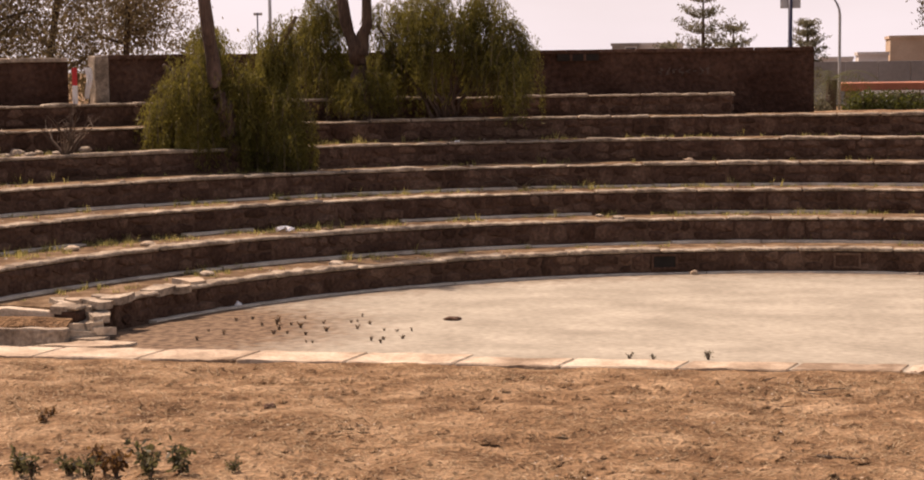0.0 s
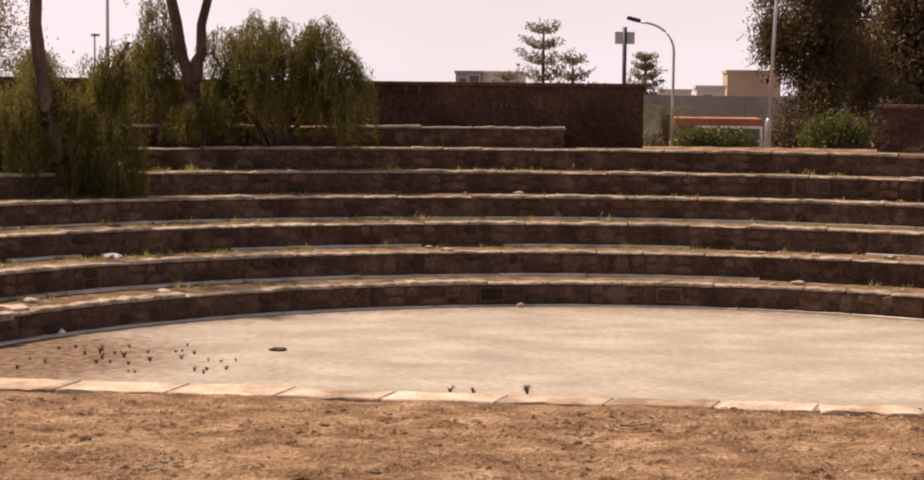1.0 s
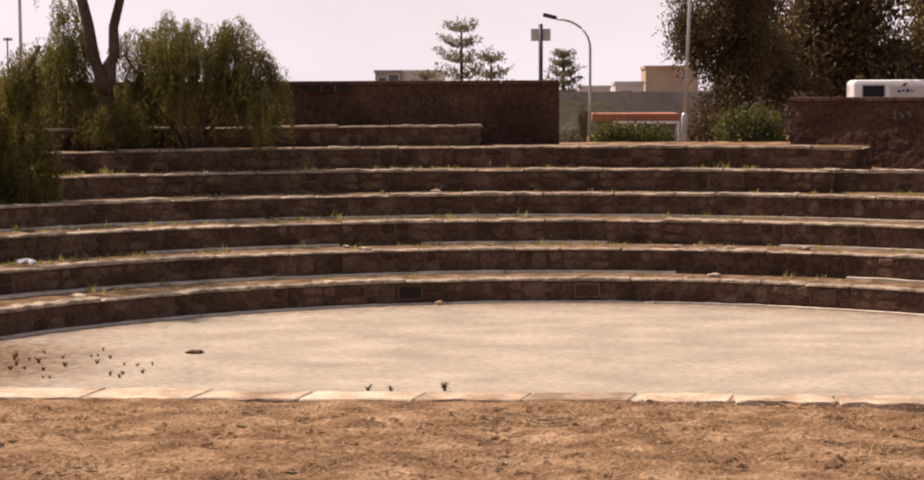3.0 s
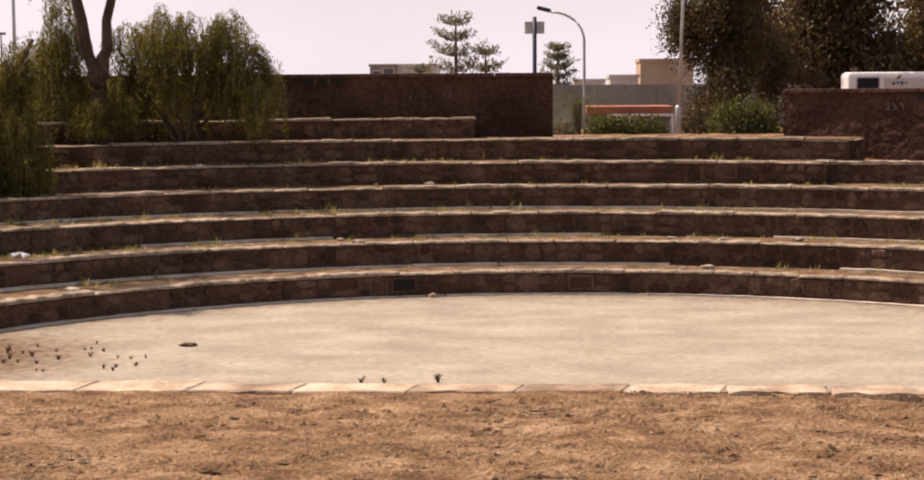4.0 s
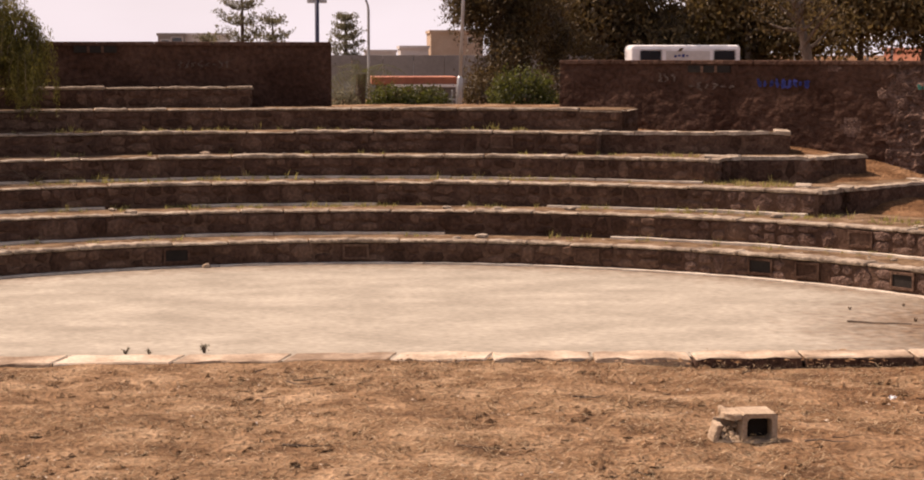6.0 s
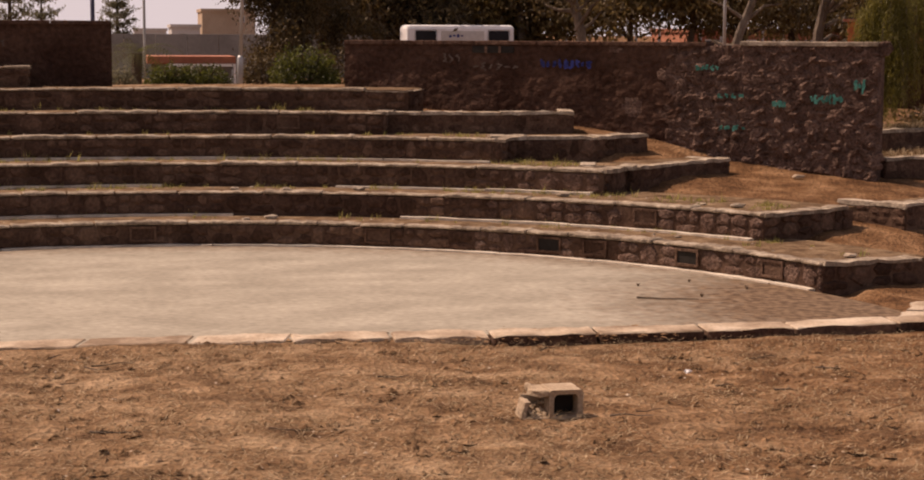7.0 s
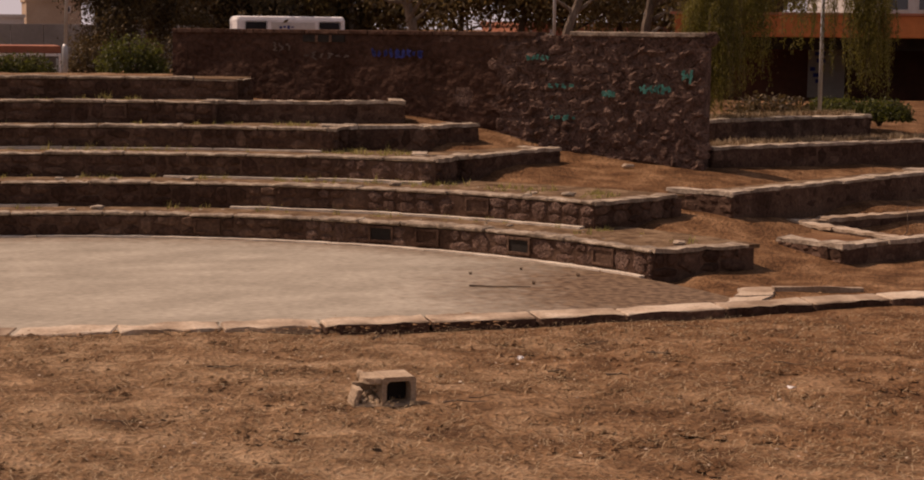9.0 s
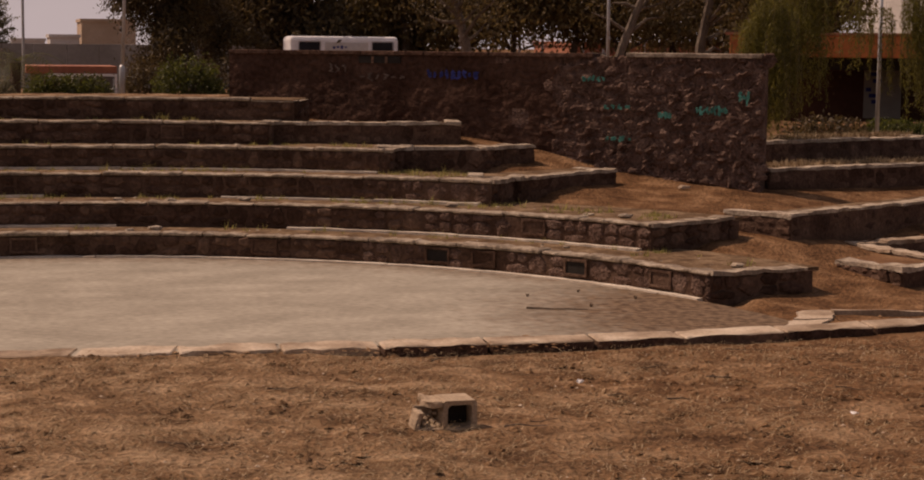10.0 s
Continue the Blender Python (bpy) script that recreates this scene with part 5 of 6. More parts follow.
round_bush(5.85, 33, 1.45, 0.70, 0.82, 3, "dense round green bush behind the top tier")
round_bush(4.55, 38.5, 0.95, 0.62, 1.25, 13, "dark undergrowth at the foot of the trees", material=DARK_LEAF, count=5200)
round_bush(7.0, 39, 0.95, 0.9, 1.3, 14, "dark undergrowth at the foot of the trees", material=DARK_LEAF, count=5200)
round_bush(1.5, 36, 1.25, 0.5, 0.62, 4, "low green hedge bush behind the top tier", count=3500)
round_bush(2.6, 36.3, 1.25, 0.62, 0.62, 5, "low green hedge bush behind the top tier", count=3800)
round_bush(0.05, 42, 0.8, 0.45, 0.95, 6, "pale grey green shrub beyond the tiers", material=GREY_LEAF, count=3000)
round_bush(28.2, 30, 1.0, 0.55, 0.36, 7, "clipped dark green hedge by the building", count=4000)
round_bush(29.6, 30.3, 1.0, 0.6, 0.34, 8, "clipped dark green hedge by the building", count=4000)
round_bush(26.2, 29, 1.0, 0.8, 0.45, 9, "dark low bush in the shade of the building", material=DARK_LEAF, count=2500)


def palm(az, dist, z, size, seed):
    r = random.Random(seed)
    x, y = spot(az, dist)
    t = thing("palm", "small grey green palm with drooping fronds", "palm", pose(x, y, z))
    bm = bmesh.new()
    tube(bm, [(0, 0, -0.3), (0, 0, size * 0.5), (0.02, 0, size * 0.95)], [0.16, 0.13, 0.12], 9)
    part("trunk", bm, BARK, t)
    for k in range(22):
        a = math.tau * k / 22 + r.uniform(-0.1, 0.1)
        lift = r.uniform(-0.2, 0.9)
        verts, faces = [], []
        p = Vector((0, 0, size * 0.95))
        d = Vector((math.cos(a), math.sin(a), lift)).normalized()
        side = Vector((-math.sin(a), math.cos(a), 0))
        for j in range(12):
            p = p + d * size * 0.075
            d = (d + Vector((0, 0, -0.13))).normalized()
            for sgn in (-1, 1):
                i = len(verts)
                e = side * sgn * size * 0.2 * math.sin(0.4 + j * 0.22) + d * size * 0.1 + Vector((0, 0, -0.04))
                verts += [p - d * 0.012, p + d * 0.012, p + e]
                faces.append((i, i + 1, i + 2))
        ob = new("frond", fast_mesh("frond", verts, faces, BUSH_LEAF))
        ob.parent = t


palm(0.55, 44, 0.7, 1.35, 2)


def araucaria(az, dist, z, height, half, seed, tiers=9):
    """A star pine: a straight trunk with whorls of upcurved branches, each clothed in short tufts."""
    r = random.Random(seed)
    x, y = spot(az, dist)
    t = thing("araucaria", "tall star pine with upcurved whorled branches", "tree", pose(x, y, z))
    bm = bmesh.new()
    tube(bm, [(0, 0, -0.2), (0, 0, height * 0.6), (0, 0, height)], [0.1, 0.07, 0.02], 8)
    part("trunk", bm, BARK, t)
    spots = []
    for k in range(tiers):
        f = k / (tiers - 1)
        zz = height * (0.12 + 0.80 * f)
        reach = half * (1.0 - 0.62 * f ** 1.6) * r.uniform(0.85, 1.1)
        count = 7 if k < tiers - 1 else 6
        for q in range(count):
            a = math.tau * q / count + k * 0.45 + r.uniform(-0.25, 0.25)
            ln = reach * r.uniform(0.55, 1.1)
            pts = []
            for j in range(7):
                s = j / 6
                pts.append(Vector((math.cos(a) * ln * s, math.sin(a) * ln * s, zz + ln * (0.5 * s * s - 0.06 * s))))
            bm = bmesh.new()
            tube(bm, pts, [0.02, 0.018, 0.016, 0.014, 0.012, 0.01, 0.006], 4)
            part("branch", bm, BARK, t)
            for j in range(2, 7):
                for b in range(3):
                    c = pts[j] + Vector((r.gauss(0, 0.12), r.gauss(0, 0.12), r.uniform(0.0, 0.12)))
                    for m in range(7):
                        spots.append(c + Vector((r.gauss(0, 0.035), r.gauss(0, 0.035), r.gauss(0, 0.05))))
    ob = new("foliage", fast_mesh("foliage", *leaves(r, spots, 0.12, 0.05, -0.5), GREY_LEAF))
    ob.parent = t


araucaria(-3.26, 70, 0.6, 4.55, 1.75, 3, 7)
araucaria(-2.3, 72, 0.6, 3.3, 1.5, 5, 5)
araucaria(-4.4, 74, 0.6, 2.6, 0.9, 8, 6)
araucaria(0.03, 76, 0.6, 3.55, 1.15, 6, 8)


def grove_tree(az, dist, z, height, spread, seed, lean=0.0, label="tall dark eucalyptus with ragged drooping crown", low=0.22, leaf=0.2, count=5200, trunk=None, material=None):
    r = random.Random(seed)
    x, y = spot(az, dist)
    t = thing("tree", label, "tree", pose(x, y, z), group="trees beyond the wall")
    bm = bmesh.new()
    top = Vector((lean * height, 0, height * 0.8))
    base_r = height * 0.022
    tube(bm, [Vector((0, 0, -0.3)), top * 0.3 + Vector((r.uniform(-0.2, 0.2), 0, 0)), top * 0.65, top], [base_r, base_r * 0.8, base_r * 0.55, base_r * 0.2], 8)
    part("trunk", bm, trunk or BARK, t)
    clumps = []
    for k in range(15):
        bm = bmesh.new()
        f = r.uniform(0.22, 0.98)
        s = top * f
        a = r.uniform(0, math.tau)
        ln = spread * r.uniform(0.5, 1.05) * (1.1 - 0.5 * f)
        e = s + Vector((math.cos(a) * ln, math.sin(a) * ln * 0.7, ln * r.uniform(0.15, 0.9)))
        m = s.lerp(e, 0.5) + Vector((0, 0, r.uniform(-0.1, 0.25)))
        tube(bm, [s, m, e], [base_r * 0.4, base_r * 0.28, base_r * 0.1], 5)
        part("limb", bm, trunk or BARK, t)
        clumps += [e, m.lerp(e, 0.5), e + Vector((r.gauss(0, 0.5), r.gauss(0, 0.4), -r.uniform(0.2, 0.9)))]
    spots = []
    leaf *= 0.72
    for k in range(int(count * 1.7)):
        c = r.choice(clumps)
        q = spread * 0.24
        p = c + Vector((r.gauss(0, q), r.gauss(0, q), r.gauss(0, q * 0.9) - abs(r.gauss(0, q * 0.7))))
        if p.z > height * low * r.uniform(0.5, 1.2):
            spots.append(p)
    ob = new("crown", fast_mesh("crown", *leaves(r, spots, leaf, leaf * 0.4, 0.5), material or DARK_LEAF))
    ob.parent = t
    return t


rt = random.Random(31)
grove_tree(24.2, 46, 0.6, 6.5, 1.6, 11, low=0.02, leaf=0.22, count=11000)
grove_tree(26.2, 43, 0.6, 6.0, 1.2, 12, low=0.02, leaf=0.2, count=9000)
grove_tree(5.1, 41, 0.75, 6.5, 0.95, 1, low=0.02, leaf=0.13, count=30000)
grove_tree(6.3, 43, 0.7, 7.0, 0.95, 2, low=0.04, leaf=0.13, count=30000)
grove_tree(9.2, 80, 0.6, 8.0, 2.6, 3, low=0.1, leaf=0.4, count=11000)
for k, az in enumerate((7.6, 11.2, 13.0, 14.6, 16.4, 18.1, 19.8, 21.6, 23.2, 25.0)):
    grove_tree(az, 86 + rt.uniform(-4, 6), 0.5, rt.uniform(8, 10.5), rt.uniform(2.6, 3.4), 40 + k, rt.uniform(-0.12, 0.2), low=0.36 if k in (3, 4, 6) else 0.12, leaf=0.42, count=11000, trunk=PALE_BARK if k % 3 == 2 else BARK, material=FAR_LEAF)
for k, (az, d) in enumerate(((15.0, 52), (19.2, 56), (22.2, 48))):
    grove_tree(az, d, 0.6, 8.0, 1.5, 70 + k, (-0.15, 0.3, 0.1)[k], low=0.5, leaf=0.17, count=3500, trunk=PALE_BARK, label="leaning eucalyptus with pale bare trunk")
for k, (az, d, h) in enumerate(((-26.2, 34, 5.0), (-24.2, 36, 5.0), (-22.0, 37, 4.4), (-28.2, 33, 5.0))):
    grove_tree(az, d, 1.2, h, 1.25, 90 + k, 0.05, label="thin brownish tree behind the wall", low=0.12, leaf=0.12, count=8000, material=BROWN_LEAF)
grove_tree(-19.9, 40, 1.0, 2.6, 0.6, 99, label="small pale tree behind the wall", leaf=0.1, count=1500, material=GREY_LEAF)
grove_tree(-1.25, 75, 0.6, 2.9, 0.5, 98, label="small far tree over the wall", leaf=0.12, count=900, material=GREY_LEAF)


def bare_shrub(pos, height, seed):
    r = random.Random(seed)
    bm = bmesh.new()
    for k in range(13):
        a = r.uniform(0, math.tau)
        d = Vector((math.cos(a) * 0.4, math.sin(a) * 0.3, 1)).normalized()
        p = Vector((0, 0, -0.05))
        pts = [p]
        for j in range(6):
            d = (d + 0.18 * Vector((r.gauss(0, 1), r.gauss(0, 1), r.gauss(0, 0.6)))).normalized()
            p = p + d * height / 6 * r.uniform(0.7, 1.1)
            pts.append(p)
        tube(bm, pts, [0.016, 0.013, 0.01, 0.008, 0.006, 0.004, 0.002], 4)
        for j in (2, 3, 4):
            e = pts[j] + Vector((r.gauss(0, 0.1), r.gauss(0, 0.1), r.uniform(0.05, 0.2)))
            tube(bm, [pts[j], e], [0.005, 0.002], 3)
    ob = part("bare_shrub", bm, TWIG)
    ob.location = pos
    tagged(ob, "leafless grey shrub growing on the tier", "shrub")


x, y = spot(-23.7, 22.3)
x -= 0.2
bare_shrub((x, y, 1.42), 0.75, 4)


# ---------------------------------------------------------------- poles, lamps and signs
def street_lamp(az, dist, z, top, reach):
    x, y = spot(az, dist)
    t = thing("street_lamp", "slender pale street lamp with a curved arm", "street lamp", pose(x, y, z))
    bm = bmesh.new()
    pts = [(0, 0, -0.2), (0, 0, (top - 0.75) * 0.5), (0, 0, top - 0.75)]
    for k in range(1, 9):
        a = math.pi / 2 * k / 8
        pts.append((-reach * 0.8 * (1 - math.cos(a)), 0, top - 0.75 + 0.72 * math.sin(a)))
    tube(bm, pts, [0.034] * 3 + [0.028] * 8, 8)
    part("pole", bm, GALV, t, smooth=True)
    bm = bmesh.new()
    box(bm, -reach * 0.8 - 0.36, -0.06, top - 0.05, -reach * 0.8, 0.06, top + 0.05, 0.03)
    bm.transform(Matrix.Translation((-reach * 0.8, 0, top)) @ Matrix.Rotation(radians(14), 4, "Y") @ Matrix.Translation((reach * 0.8, 0, -top)))
    part("lamp_head", bm, DARKSTEEL, t, "dark lamp head")


street_lamp(0.82, 45, 0.6, 3.72, 1.05)


def plain_pole(az, dist, z, top, r, sleeve, label, name="lamp_post", lean=0.04):
    x, y = spot(az, dist)
    t = thing(name, label, "post", pose(x, y, z))
    bm = bmesh.new()
    tube(bm, [(0, 0, -0.2), (lean * top, 0, top)], [r, r * 0.75], 10)
    part("pole", bm, GALV, t, smooth=True)
    if sleeve:
        bm = bmesh.new()
        tube(bm, [(0, 0, -0.2), (lean * sleeve, 0, sleeve), (lean * sleeve, 0, sleeve + 0.06)], [r * 1.7, r * 1.6, r * 1.05], 10)
        part("sleeve", bm, GALV, t, "thicker foot sleeve", smooth=True)


plain_pole(3.75, 36, 1.2, 5.4, 0.038, 0.78, "tall grey lamp post with a thicker foot")
plain_pole(27.75, 29.0, 0.9, 3.4, 0.035, 0, "slim grey lamp post before the building", lean=0)
plain_pole(-17.25, 45, 0.6, 6.0, 0.05, 0, "far grey pole beyond the trees", lean=0)
plain_pole(19.35, 50, 0.6, 6.0, 0.05, 0, "far grey pole beyond the wall", lean=0)


def sign_pole(az, dist, z, top, pw, ph, r, label, dz=0.0):
    x, y = spot(az, dist)
    t = thing("sign_post", label, "sign", pose(x, y, z))
    bm = bmesh.new()
    tube(bm, [(0, 0, -0.2), (0, 0, top)], [r, r], 8)
    part("pole", bm, DARKSTEEL, t, smooth=True)
    bm = bmesh.new()
    box(bm, -pw / 2, 0.03, top - dz - ph, pw / 2, 0.07, top - dz, 0.008)
    part("panel", bm, GALV, t, "back of a grey sign panel")


sign_pole(-0.8, 38, 0.9, 3.02, 0.42, 0.26, 0.045, "dark blue post with a grey sign panel", 0.1)
sign_pole(-17.65, 45, 0.6, 3.25, 0.22, 0.07, 0.02, "far thin post with a small panel")


def red_white_post():
    x, y = spot(-23.75, 24.9)
    t = thing("marker_post", "short post painted red above white", "post", pose(x, y, 2.0))
    for nm, z0, z1, m in (("lower_half", -0.05, 0.26, WHITE), ("upper_half", 0.26, 0.5, RED)):
        bm = bmesh.new()
        tube(bm, [(0, 0, z0), (0, 0, z1)], [0.038, 0.038], 8)
        part(nm, bm, m, t)


red_white_post()


def hanging_cloth():
    x, y = spot(-23.35, 25.0)
    bm = bmesh.new()
    rows = []
    for j in range(9):
        f = j / 8
        rows.append([bm.verts.new((0.11 * (u / 6 - 0.5) * (1 - 0.5 * f) + 0.02 * math.sin(5 * f), 0.025 * math.sin(u * 2.1 + 3 * f), 0.5 - 0.42 * f)) for u in range(7)])
    for p, q in zip(rows, rows[1:]):
        for u in range(6):
            bm.faces.new((p[u], p[u + 1], q[u + 1], q[u]))
    g = bmesh.ops.extrude_face_region(bm, geom=list(bm.faces))
    bmesh.ops.translate(bm, verts=[v for v in g["geom"] if isinstance(v, bmesh.types.BMVert)], vec=(0, 0.006, 0))
    bmesh.ops.recalc_face_normals(bm, faces=bm.faces)
    t = thing("cloth_post", "thin stake with a dirty white cloth hung on it", "stake", pose(x, y, 2.0))
    part("cloth", bm, WHITE, t, "dirty white cloth")
    bm = bmesh.new()
    tube(bm, [(0, 0.03, -0.1), (0, 0.03, 0.52)], 0.012, 6)
    part("stake", bm, TWIG, t)


hanging_cloth()
x, y = arc_points(-39.75, 0, 2)[0]
bm = bmesh.new()
box(bm, -0.1, -0.04, 1.5, 0.1, 0.3, 2.66, 0.015)
for v in bm.verts:
    v.co += 0.012 * noise.noise_vector(v.co * 5)
bm.transform(pose(x, y, 0, 0, 0, 39))
part("pier", bm, CAP, wall_north, "paler rendered end pier")


# ---------------------------------------------------------------- distance: buildings, wall, bus
def house(name, label, az0, az1, dist, z0, z1, material, windows=(), depth=8.0, roof=None, parapet=0.25, side=None):
    x0, x1 = dist * math.tan(radians(az0)), dist * math.tan(radians(az1))
    t = thing(name, label, "building", pose(0, dist, 0))
    bm = bmesh.new()
    box(bm, x0, 0, z0, x1, depth, z1)
    part("wall", bm, material, t)
    bm = bmesh.new()
    box(bm, x0 - 0.1, -0.1, z1, x1 + 0.1, depth + 0.1, z1 + parapet)
    part("roof", bm, roof or material, t)
    for (u, v, w, h) in windows:
        xa = x0 + (x1 - x0) * u
        za = z0 + (z1 - z0) * v
        bm = bmesh.new()
        for q in ((xa - w / 2 - 0.08, -0.05, za - h / 2 - 0.08, xa + w / 2 + 0.08, 0.02, za - h / 2), (xa - w / 2 - 0.08, -0.05, za + h / 2, xa + w / 2 + 0.08, 0.02, za + h / 2 + 0.08),
                  (xa - w / 2 - 0.08, -0.05, za - h / 2, xa - w / 2, 0.02, za + h / 2), (xa + w / 2, -0.05, za - h / 2, xa + w / 2 + 0.08, 0.02, za + h / 2)):
            box(bm, *q)
        win = part("window", bm, PLASTER, t)
        bm = bmesh.new()
        box(bm, xa - w / 2, -0.02, za - h / 2, xa + w / 2, 0.03, za + h / 2)
        part("pane", bm, GLASS, win)
    return t


house("house", "far pale flat-roofed house with dark windows", -5.98, -5.15, 160, -2, 4.05, GREYWALL, [(0.28, 0.86, 0.7, 0.9), (0.72, 0.9, 0.9, 0.9)])
house("house", "far cream flat-roofed house above the wall", -5.13, -3.89, 160.5, -2, 4.05, PLASTER, [(0.2, 0.75, 0.6, 0.8)])
house("house", "far ochre building with a flat roof", 2.72, 4.4, 150, -2, 4.2, OCHRE, [(0.75, 0.9, 0.3, 0.4)])
house("house", "far white low house with roof clutter", 1.75, 2.65, 140, -2, 2.85, PLASTER, [(0.4, 0.85, 0.7, 0.5)])
house("house", "far white low house", 0.6, 1.6, 175, -2, 2.6, PLASTER, [(0.5, 0.8, 0.7, 0.5)])
house("house", "long red orange building behind the trees", 5.6, 13.4, 112, -1, 3.05, ORANGE, [(0.1 + 0.11 * k, 0.8, 1.0, 1.0) for k in range(8)], roof=RUST)
house("house", "brown red building under the trees", 18.3, 23.5, 105, -1, 2.6, RUST, [(0.15 + 0.2 * k, 0.75, 1.2, 0.8) for k in range(4)])
house("house", "pale apartment building far behind", 29.3, 36, 95, -1, 7.0, PLASTER, [(0.12 + 0.13 * k, 0.66, 1.3, 1.0) for k in range(6)])


def far_wall():
    t = thing("boundary_wall", "long grey rendered boundary wall in panels", "wall")
    for k in range(9):
        bm = bmesh.new()
        x = -1.0 + 1.3 * k
        box(bm, x, 75, 0.2, x + 1.28, 75.3, 2.42, 0.01)
        part("panel", bm, GREYWALL, t)


far_wall()


def carport():
    t = thing("carport", "low carport with a rust red roof and white frame", "carport", pose(0, 48, 0))
    bm = bmesh.new()
    box(bm, 0.75, 0, 1.66, 3.1, 2.5, 1.86, 0.02)
    part("roof", bm, RUST, t)
    bm = bmesh.new()
    box(bm, 1.3, -0.06, 1.59, 3.1, 0.02, 1.66)
    part("beam", bm, WHITE, t)
    for x in (1.3, 1.9, 2.5, 3.04):
        bm = bmesh.new()
        box(bm, x, -0.05, 0.3, x + 0.06, 0.02, 1.59)
        part("post", bm, WHITE, t)
    bm = bmesh.new()
    box(bm, 0.9, 2.3, 0.3, 3.3, 2.45, 1.66)
    part("back_wall", bm, GREYWALL, t)


carport()


def rail():
    x, y = spot(3.45, 36.5)
    t = thing("rail_fence", "short pale tubular railing", "fence", pose(x, y, 1.0))
    for dx in (-0.1, 0.06):
        bm = bmesh.new()
        tube(bm, [(dx, 0, -0.2), (dx, 0, 0.75)], 0.02, 6)
        part("post", bm, GALV, t)
    bm = bmesh.new()
    tube(bm, [(-0.15, 0, 0.55), (0.12, 0, 0.55)], 0.018, 6)
    part("bar", bm, GALV, t)


rail()


def minibus():
    d = 75.0
    x0, x1 = d * math.tan(radians(9.2)), d * math.tan(radians(12.68))
    w = x1 - x0
    t = thing("minibus", "white minibus parked beyond the wall", "minibus", pose(x0, d, 0.72))
    bm = bmesh.new()
    box(bm, 0, 0, 0.35, w, 1.9, 2.13, 0.16)
    part("body", bm, WHITE, t, smooth=False)
    for nm, a, b in (("rear_window", 0.37, 0.42), ("front_window", 3.55, 0.42)):
        bm = bmesh.new()
        box(bm, a, -0.012, 1.2, a + 0.95, 0.03, 1.92, 0.06)
        part(nm, bm, TINTED, t, "dark tinted window")
    bm = bmesh.new()
    box(bm, 1.5, -0.012, 1.1, 3.4, 0.02, 1.88, 0.02)
    part("side_panel", bm, PLASTER, t, "pale printed side panel")
    bm = bmesh.new()
    for k in range(4):
        box(bm, 1.85 + 0.17 * k, -0.02, 1.6 + 0.04 * (k % 2), 1.96 + 0.17 * k, -0.01, 1.7 + 0.02 * (k % 3))
    part("side_print", bm, BLUE, t, "small blue printed bars")
    for xx in (0.95, w - 0.95):
        bm = bmesh.new()
        bmesh.ops.create_cone(bm, cap_ends=True, segments=20, radius1=0.36, radius2=0.36, depth=0.24)
        bm.transform(Matrix.Translation((xx, 0.1, 0.36)) @ Matrix.Rotation(radians(90), 4, "X"))
        wheel = part("wheel", bm, VOID, t, "black tyre")
        bm = bmesh.new()
        bmesh.ops.create_cone(bm, cap_ends=True, segments=16, radius1=0.2, radius2=0.17, depth=0.03)
        bm.transform(Matrix.Translation((xx, -0.03, 0.36)) @ Matrix.Rotation(radians(90), 4, "X"))
        part("rim", bm, GALV, wheel)


minibus()


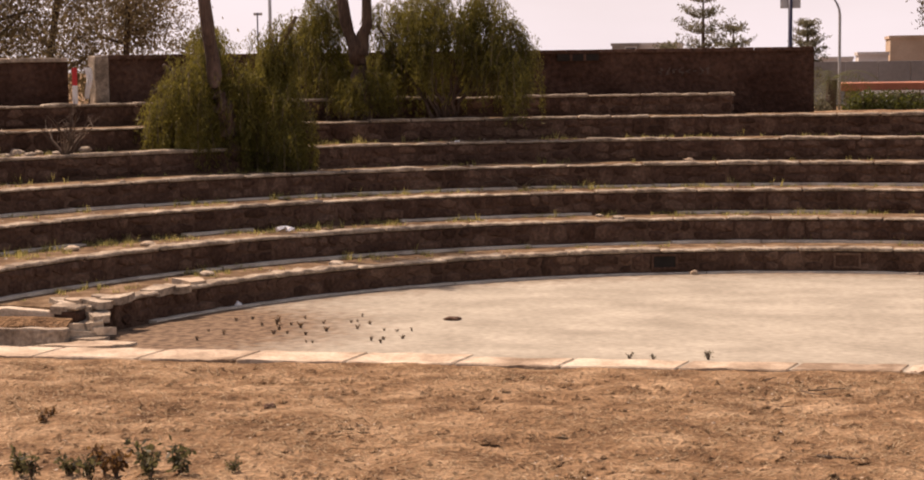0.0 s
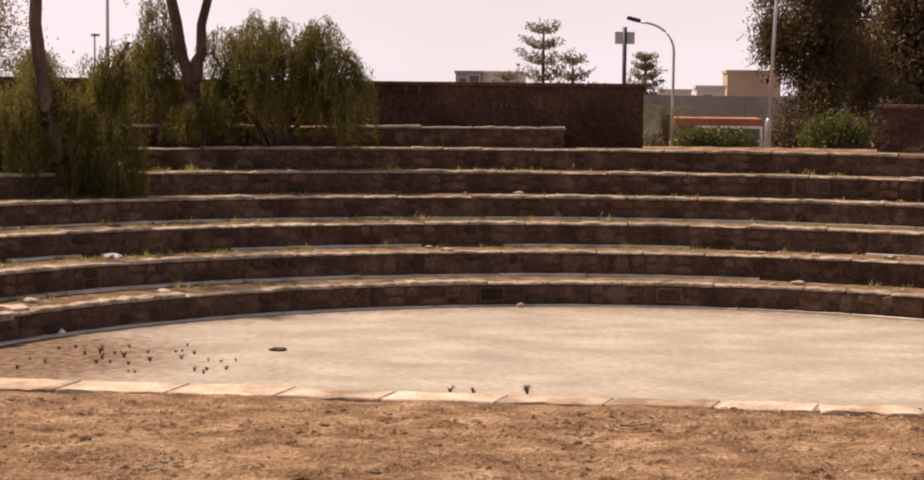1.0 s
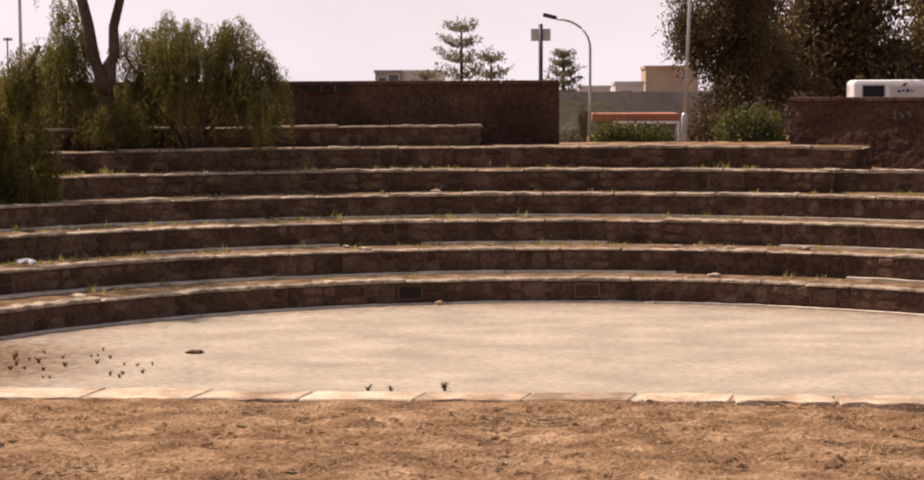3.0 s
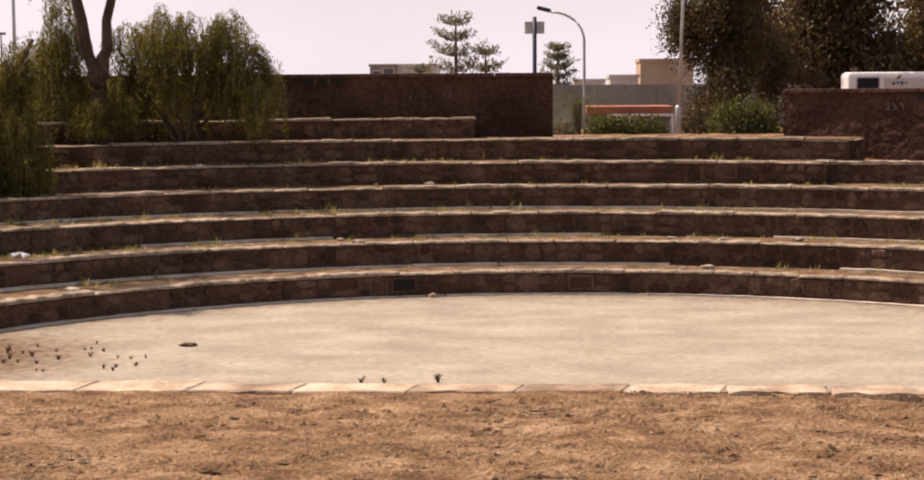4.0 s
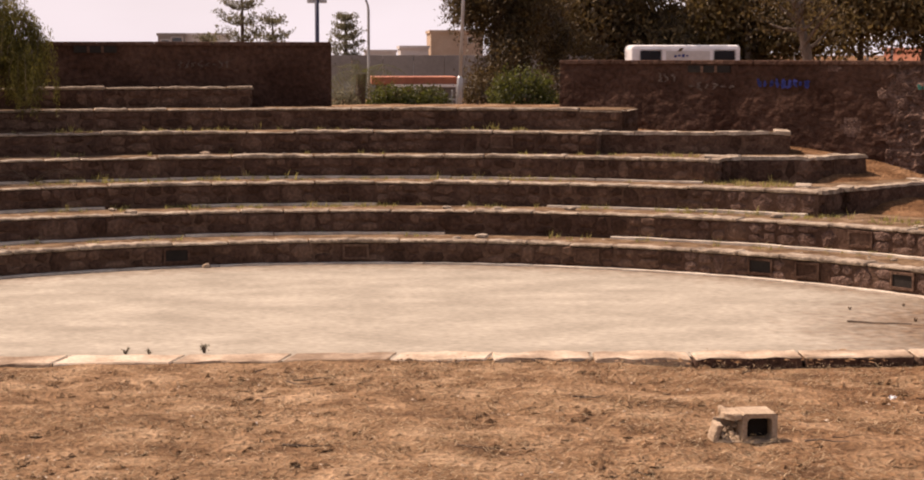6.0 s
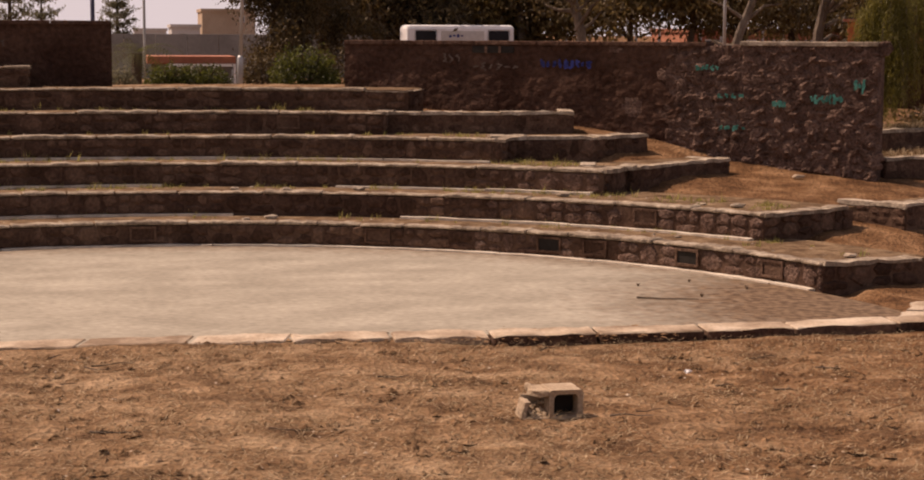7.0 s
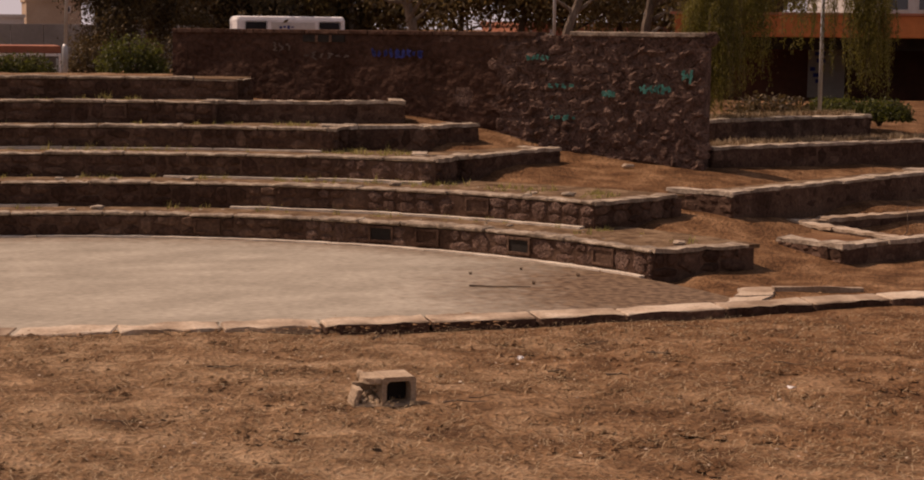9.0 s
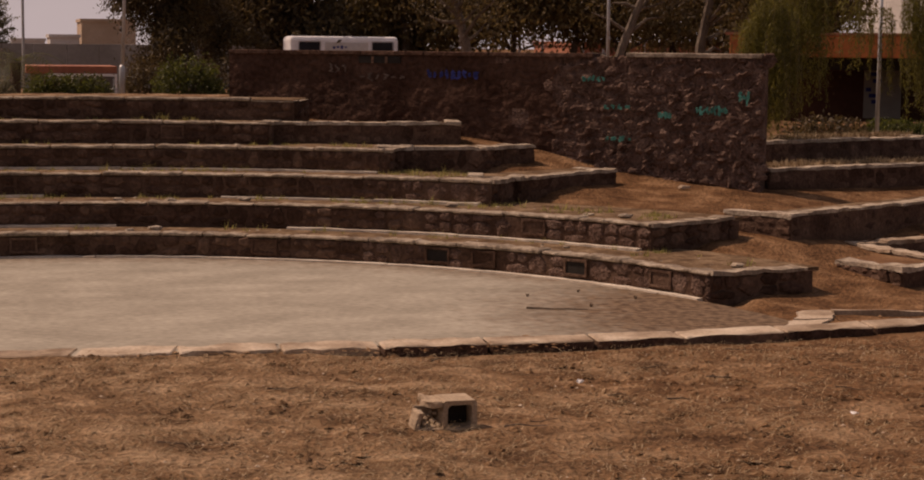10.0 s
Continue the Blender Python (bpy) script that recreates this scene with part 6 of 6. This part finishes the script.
def white_canopy(az0, az1, d, z0, z1):
    x0, x1 = d * math.tan(radians(az0)), d * math.tan(radians(az1))
    t = thing("canopy_roof", "bright white corrugated roof among the trees", "roof", pose(0, d, 0))
    bm = bmesh.new()
    n = 40
    top = []
    for k in range(n + 1):
        x = x0 + (x1 - x0) * k / n
        top.append([bm.verts.new((x, 0, z0 + 0.03 * (k % 2))), bm.verts.new((x, 4.0, z1 + 0.03 * (k % 2)))])
    for a, b in zip(top, top[1:]):
        bm.faces.new((a[0], b[0], b[1], a[1]))
    g = bmesh.ops.extrude_face_region(bm, geom=list(bm.faces))
    bmesh.ops.translate(bm, verts=[v for v in g["geom"] if isinstance(v, bmesh.types.BMVert)], vec=(0, 0, 0.06))
    bmesh.ops.recalc_face_normals(bm, faces=bm.faces)
    part("sheet", bm, WHITE, t)
    for x in np.linspace(x0 + 0.2, x1 - 0.2, 5):
        bm = bmesh.new()
        box(bm, x - 0.06, 0.3, 0, x + 0.06, 0.42, z0 + 0.02)
        part("post", bm, GALV, t)


white_canopy(14.3, 17.5, 96, 3.2, 3.9)
white_canopy(18.6, 21.4, 98, 3.15, 3.8)


def pavilion():
    """The low building with an orange fascia and a dark porch."""
    x0, x1 = -3.2, 14.0
    t = thing("pavilion", "low building with orange fascia over a dark porch", "building", pose(0, 0, 0, 0, 0, -28) @ pose(0, 38, 0))
    bm = bmesh.new()
    box(bm, x0, -0.2, 2.32, x1, 5, 2.78, 0.02)
    part("fascia", bm, ORANGE, t, "orange painted concrete fascia")
    bm = bmesh.new()
    box(bm, x0 - 0.1, -0.25, 2.78, x1, 5.1, 2.83)
    part("roof_edge", bm, RUST, t)
    # back wall: the porch shade is put into its dark colour
    bm = bmesh.new()
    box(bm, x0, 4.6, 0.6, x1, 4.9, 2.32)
    part("back_wall", bm, PORCH, t, "red brown wall with the porch shade in its colour")
    # added near-black bar that paints the shade under the fascia
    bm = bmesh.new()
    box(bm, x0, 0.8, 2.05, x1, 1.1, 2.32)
    part("porch_shade_bar", bm, VOID, t)
    bm = bmesh.new()
    box(bm, -0.45, 4.5, 0.9, 0.4, 4.59, 2.04, 0.01)
    door = part("door", bm, GREYWALL, t, "pale panel door with painted lettering")
    bm = bmesh.new()
    for k, (u, v, w) in enumerate(((0.15, 0.98, 0.25), (0.2, 0.82, 0.2), (0.05, 0.62, 0.12), (0.12, 0.48, 0.2), (0.18, 0.34, 0.18))):
        box(bm, -0.45 + u, 4.485, 0.9 + v, -0.45 + u + w, 4.5, 0.9 + v + 0.09)
    tagged(part("lettering", bm, BLUE, door, "unreadable blue painted bars"), kind="stuff")
    for x in (5.0, 9.5, 13.5):
        bm = bmesh.new()
        box(bm, x, 0.0, 0.5, x + 0.3, 0.3, 2.32)
        part("pillar", bm, ORANGE, t)


pavilion()
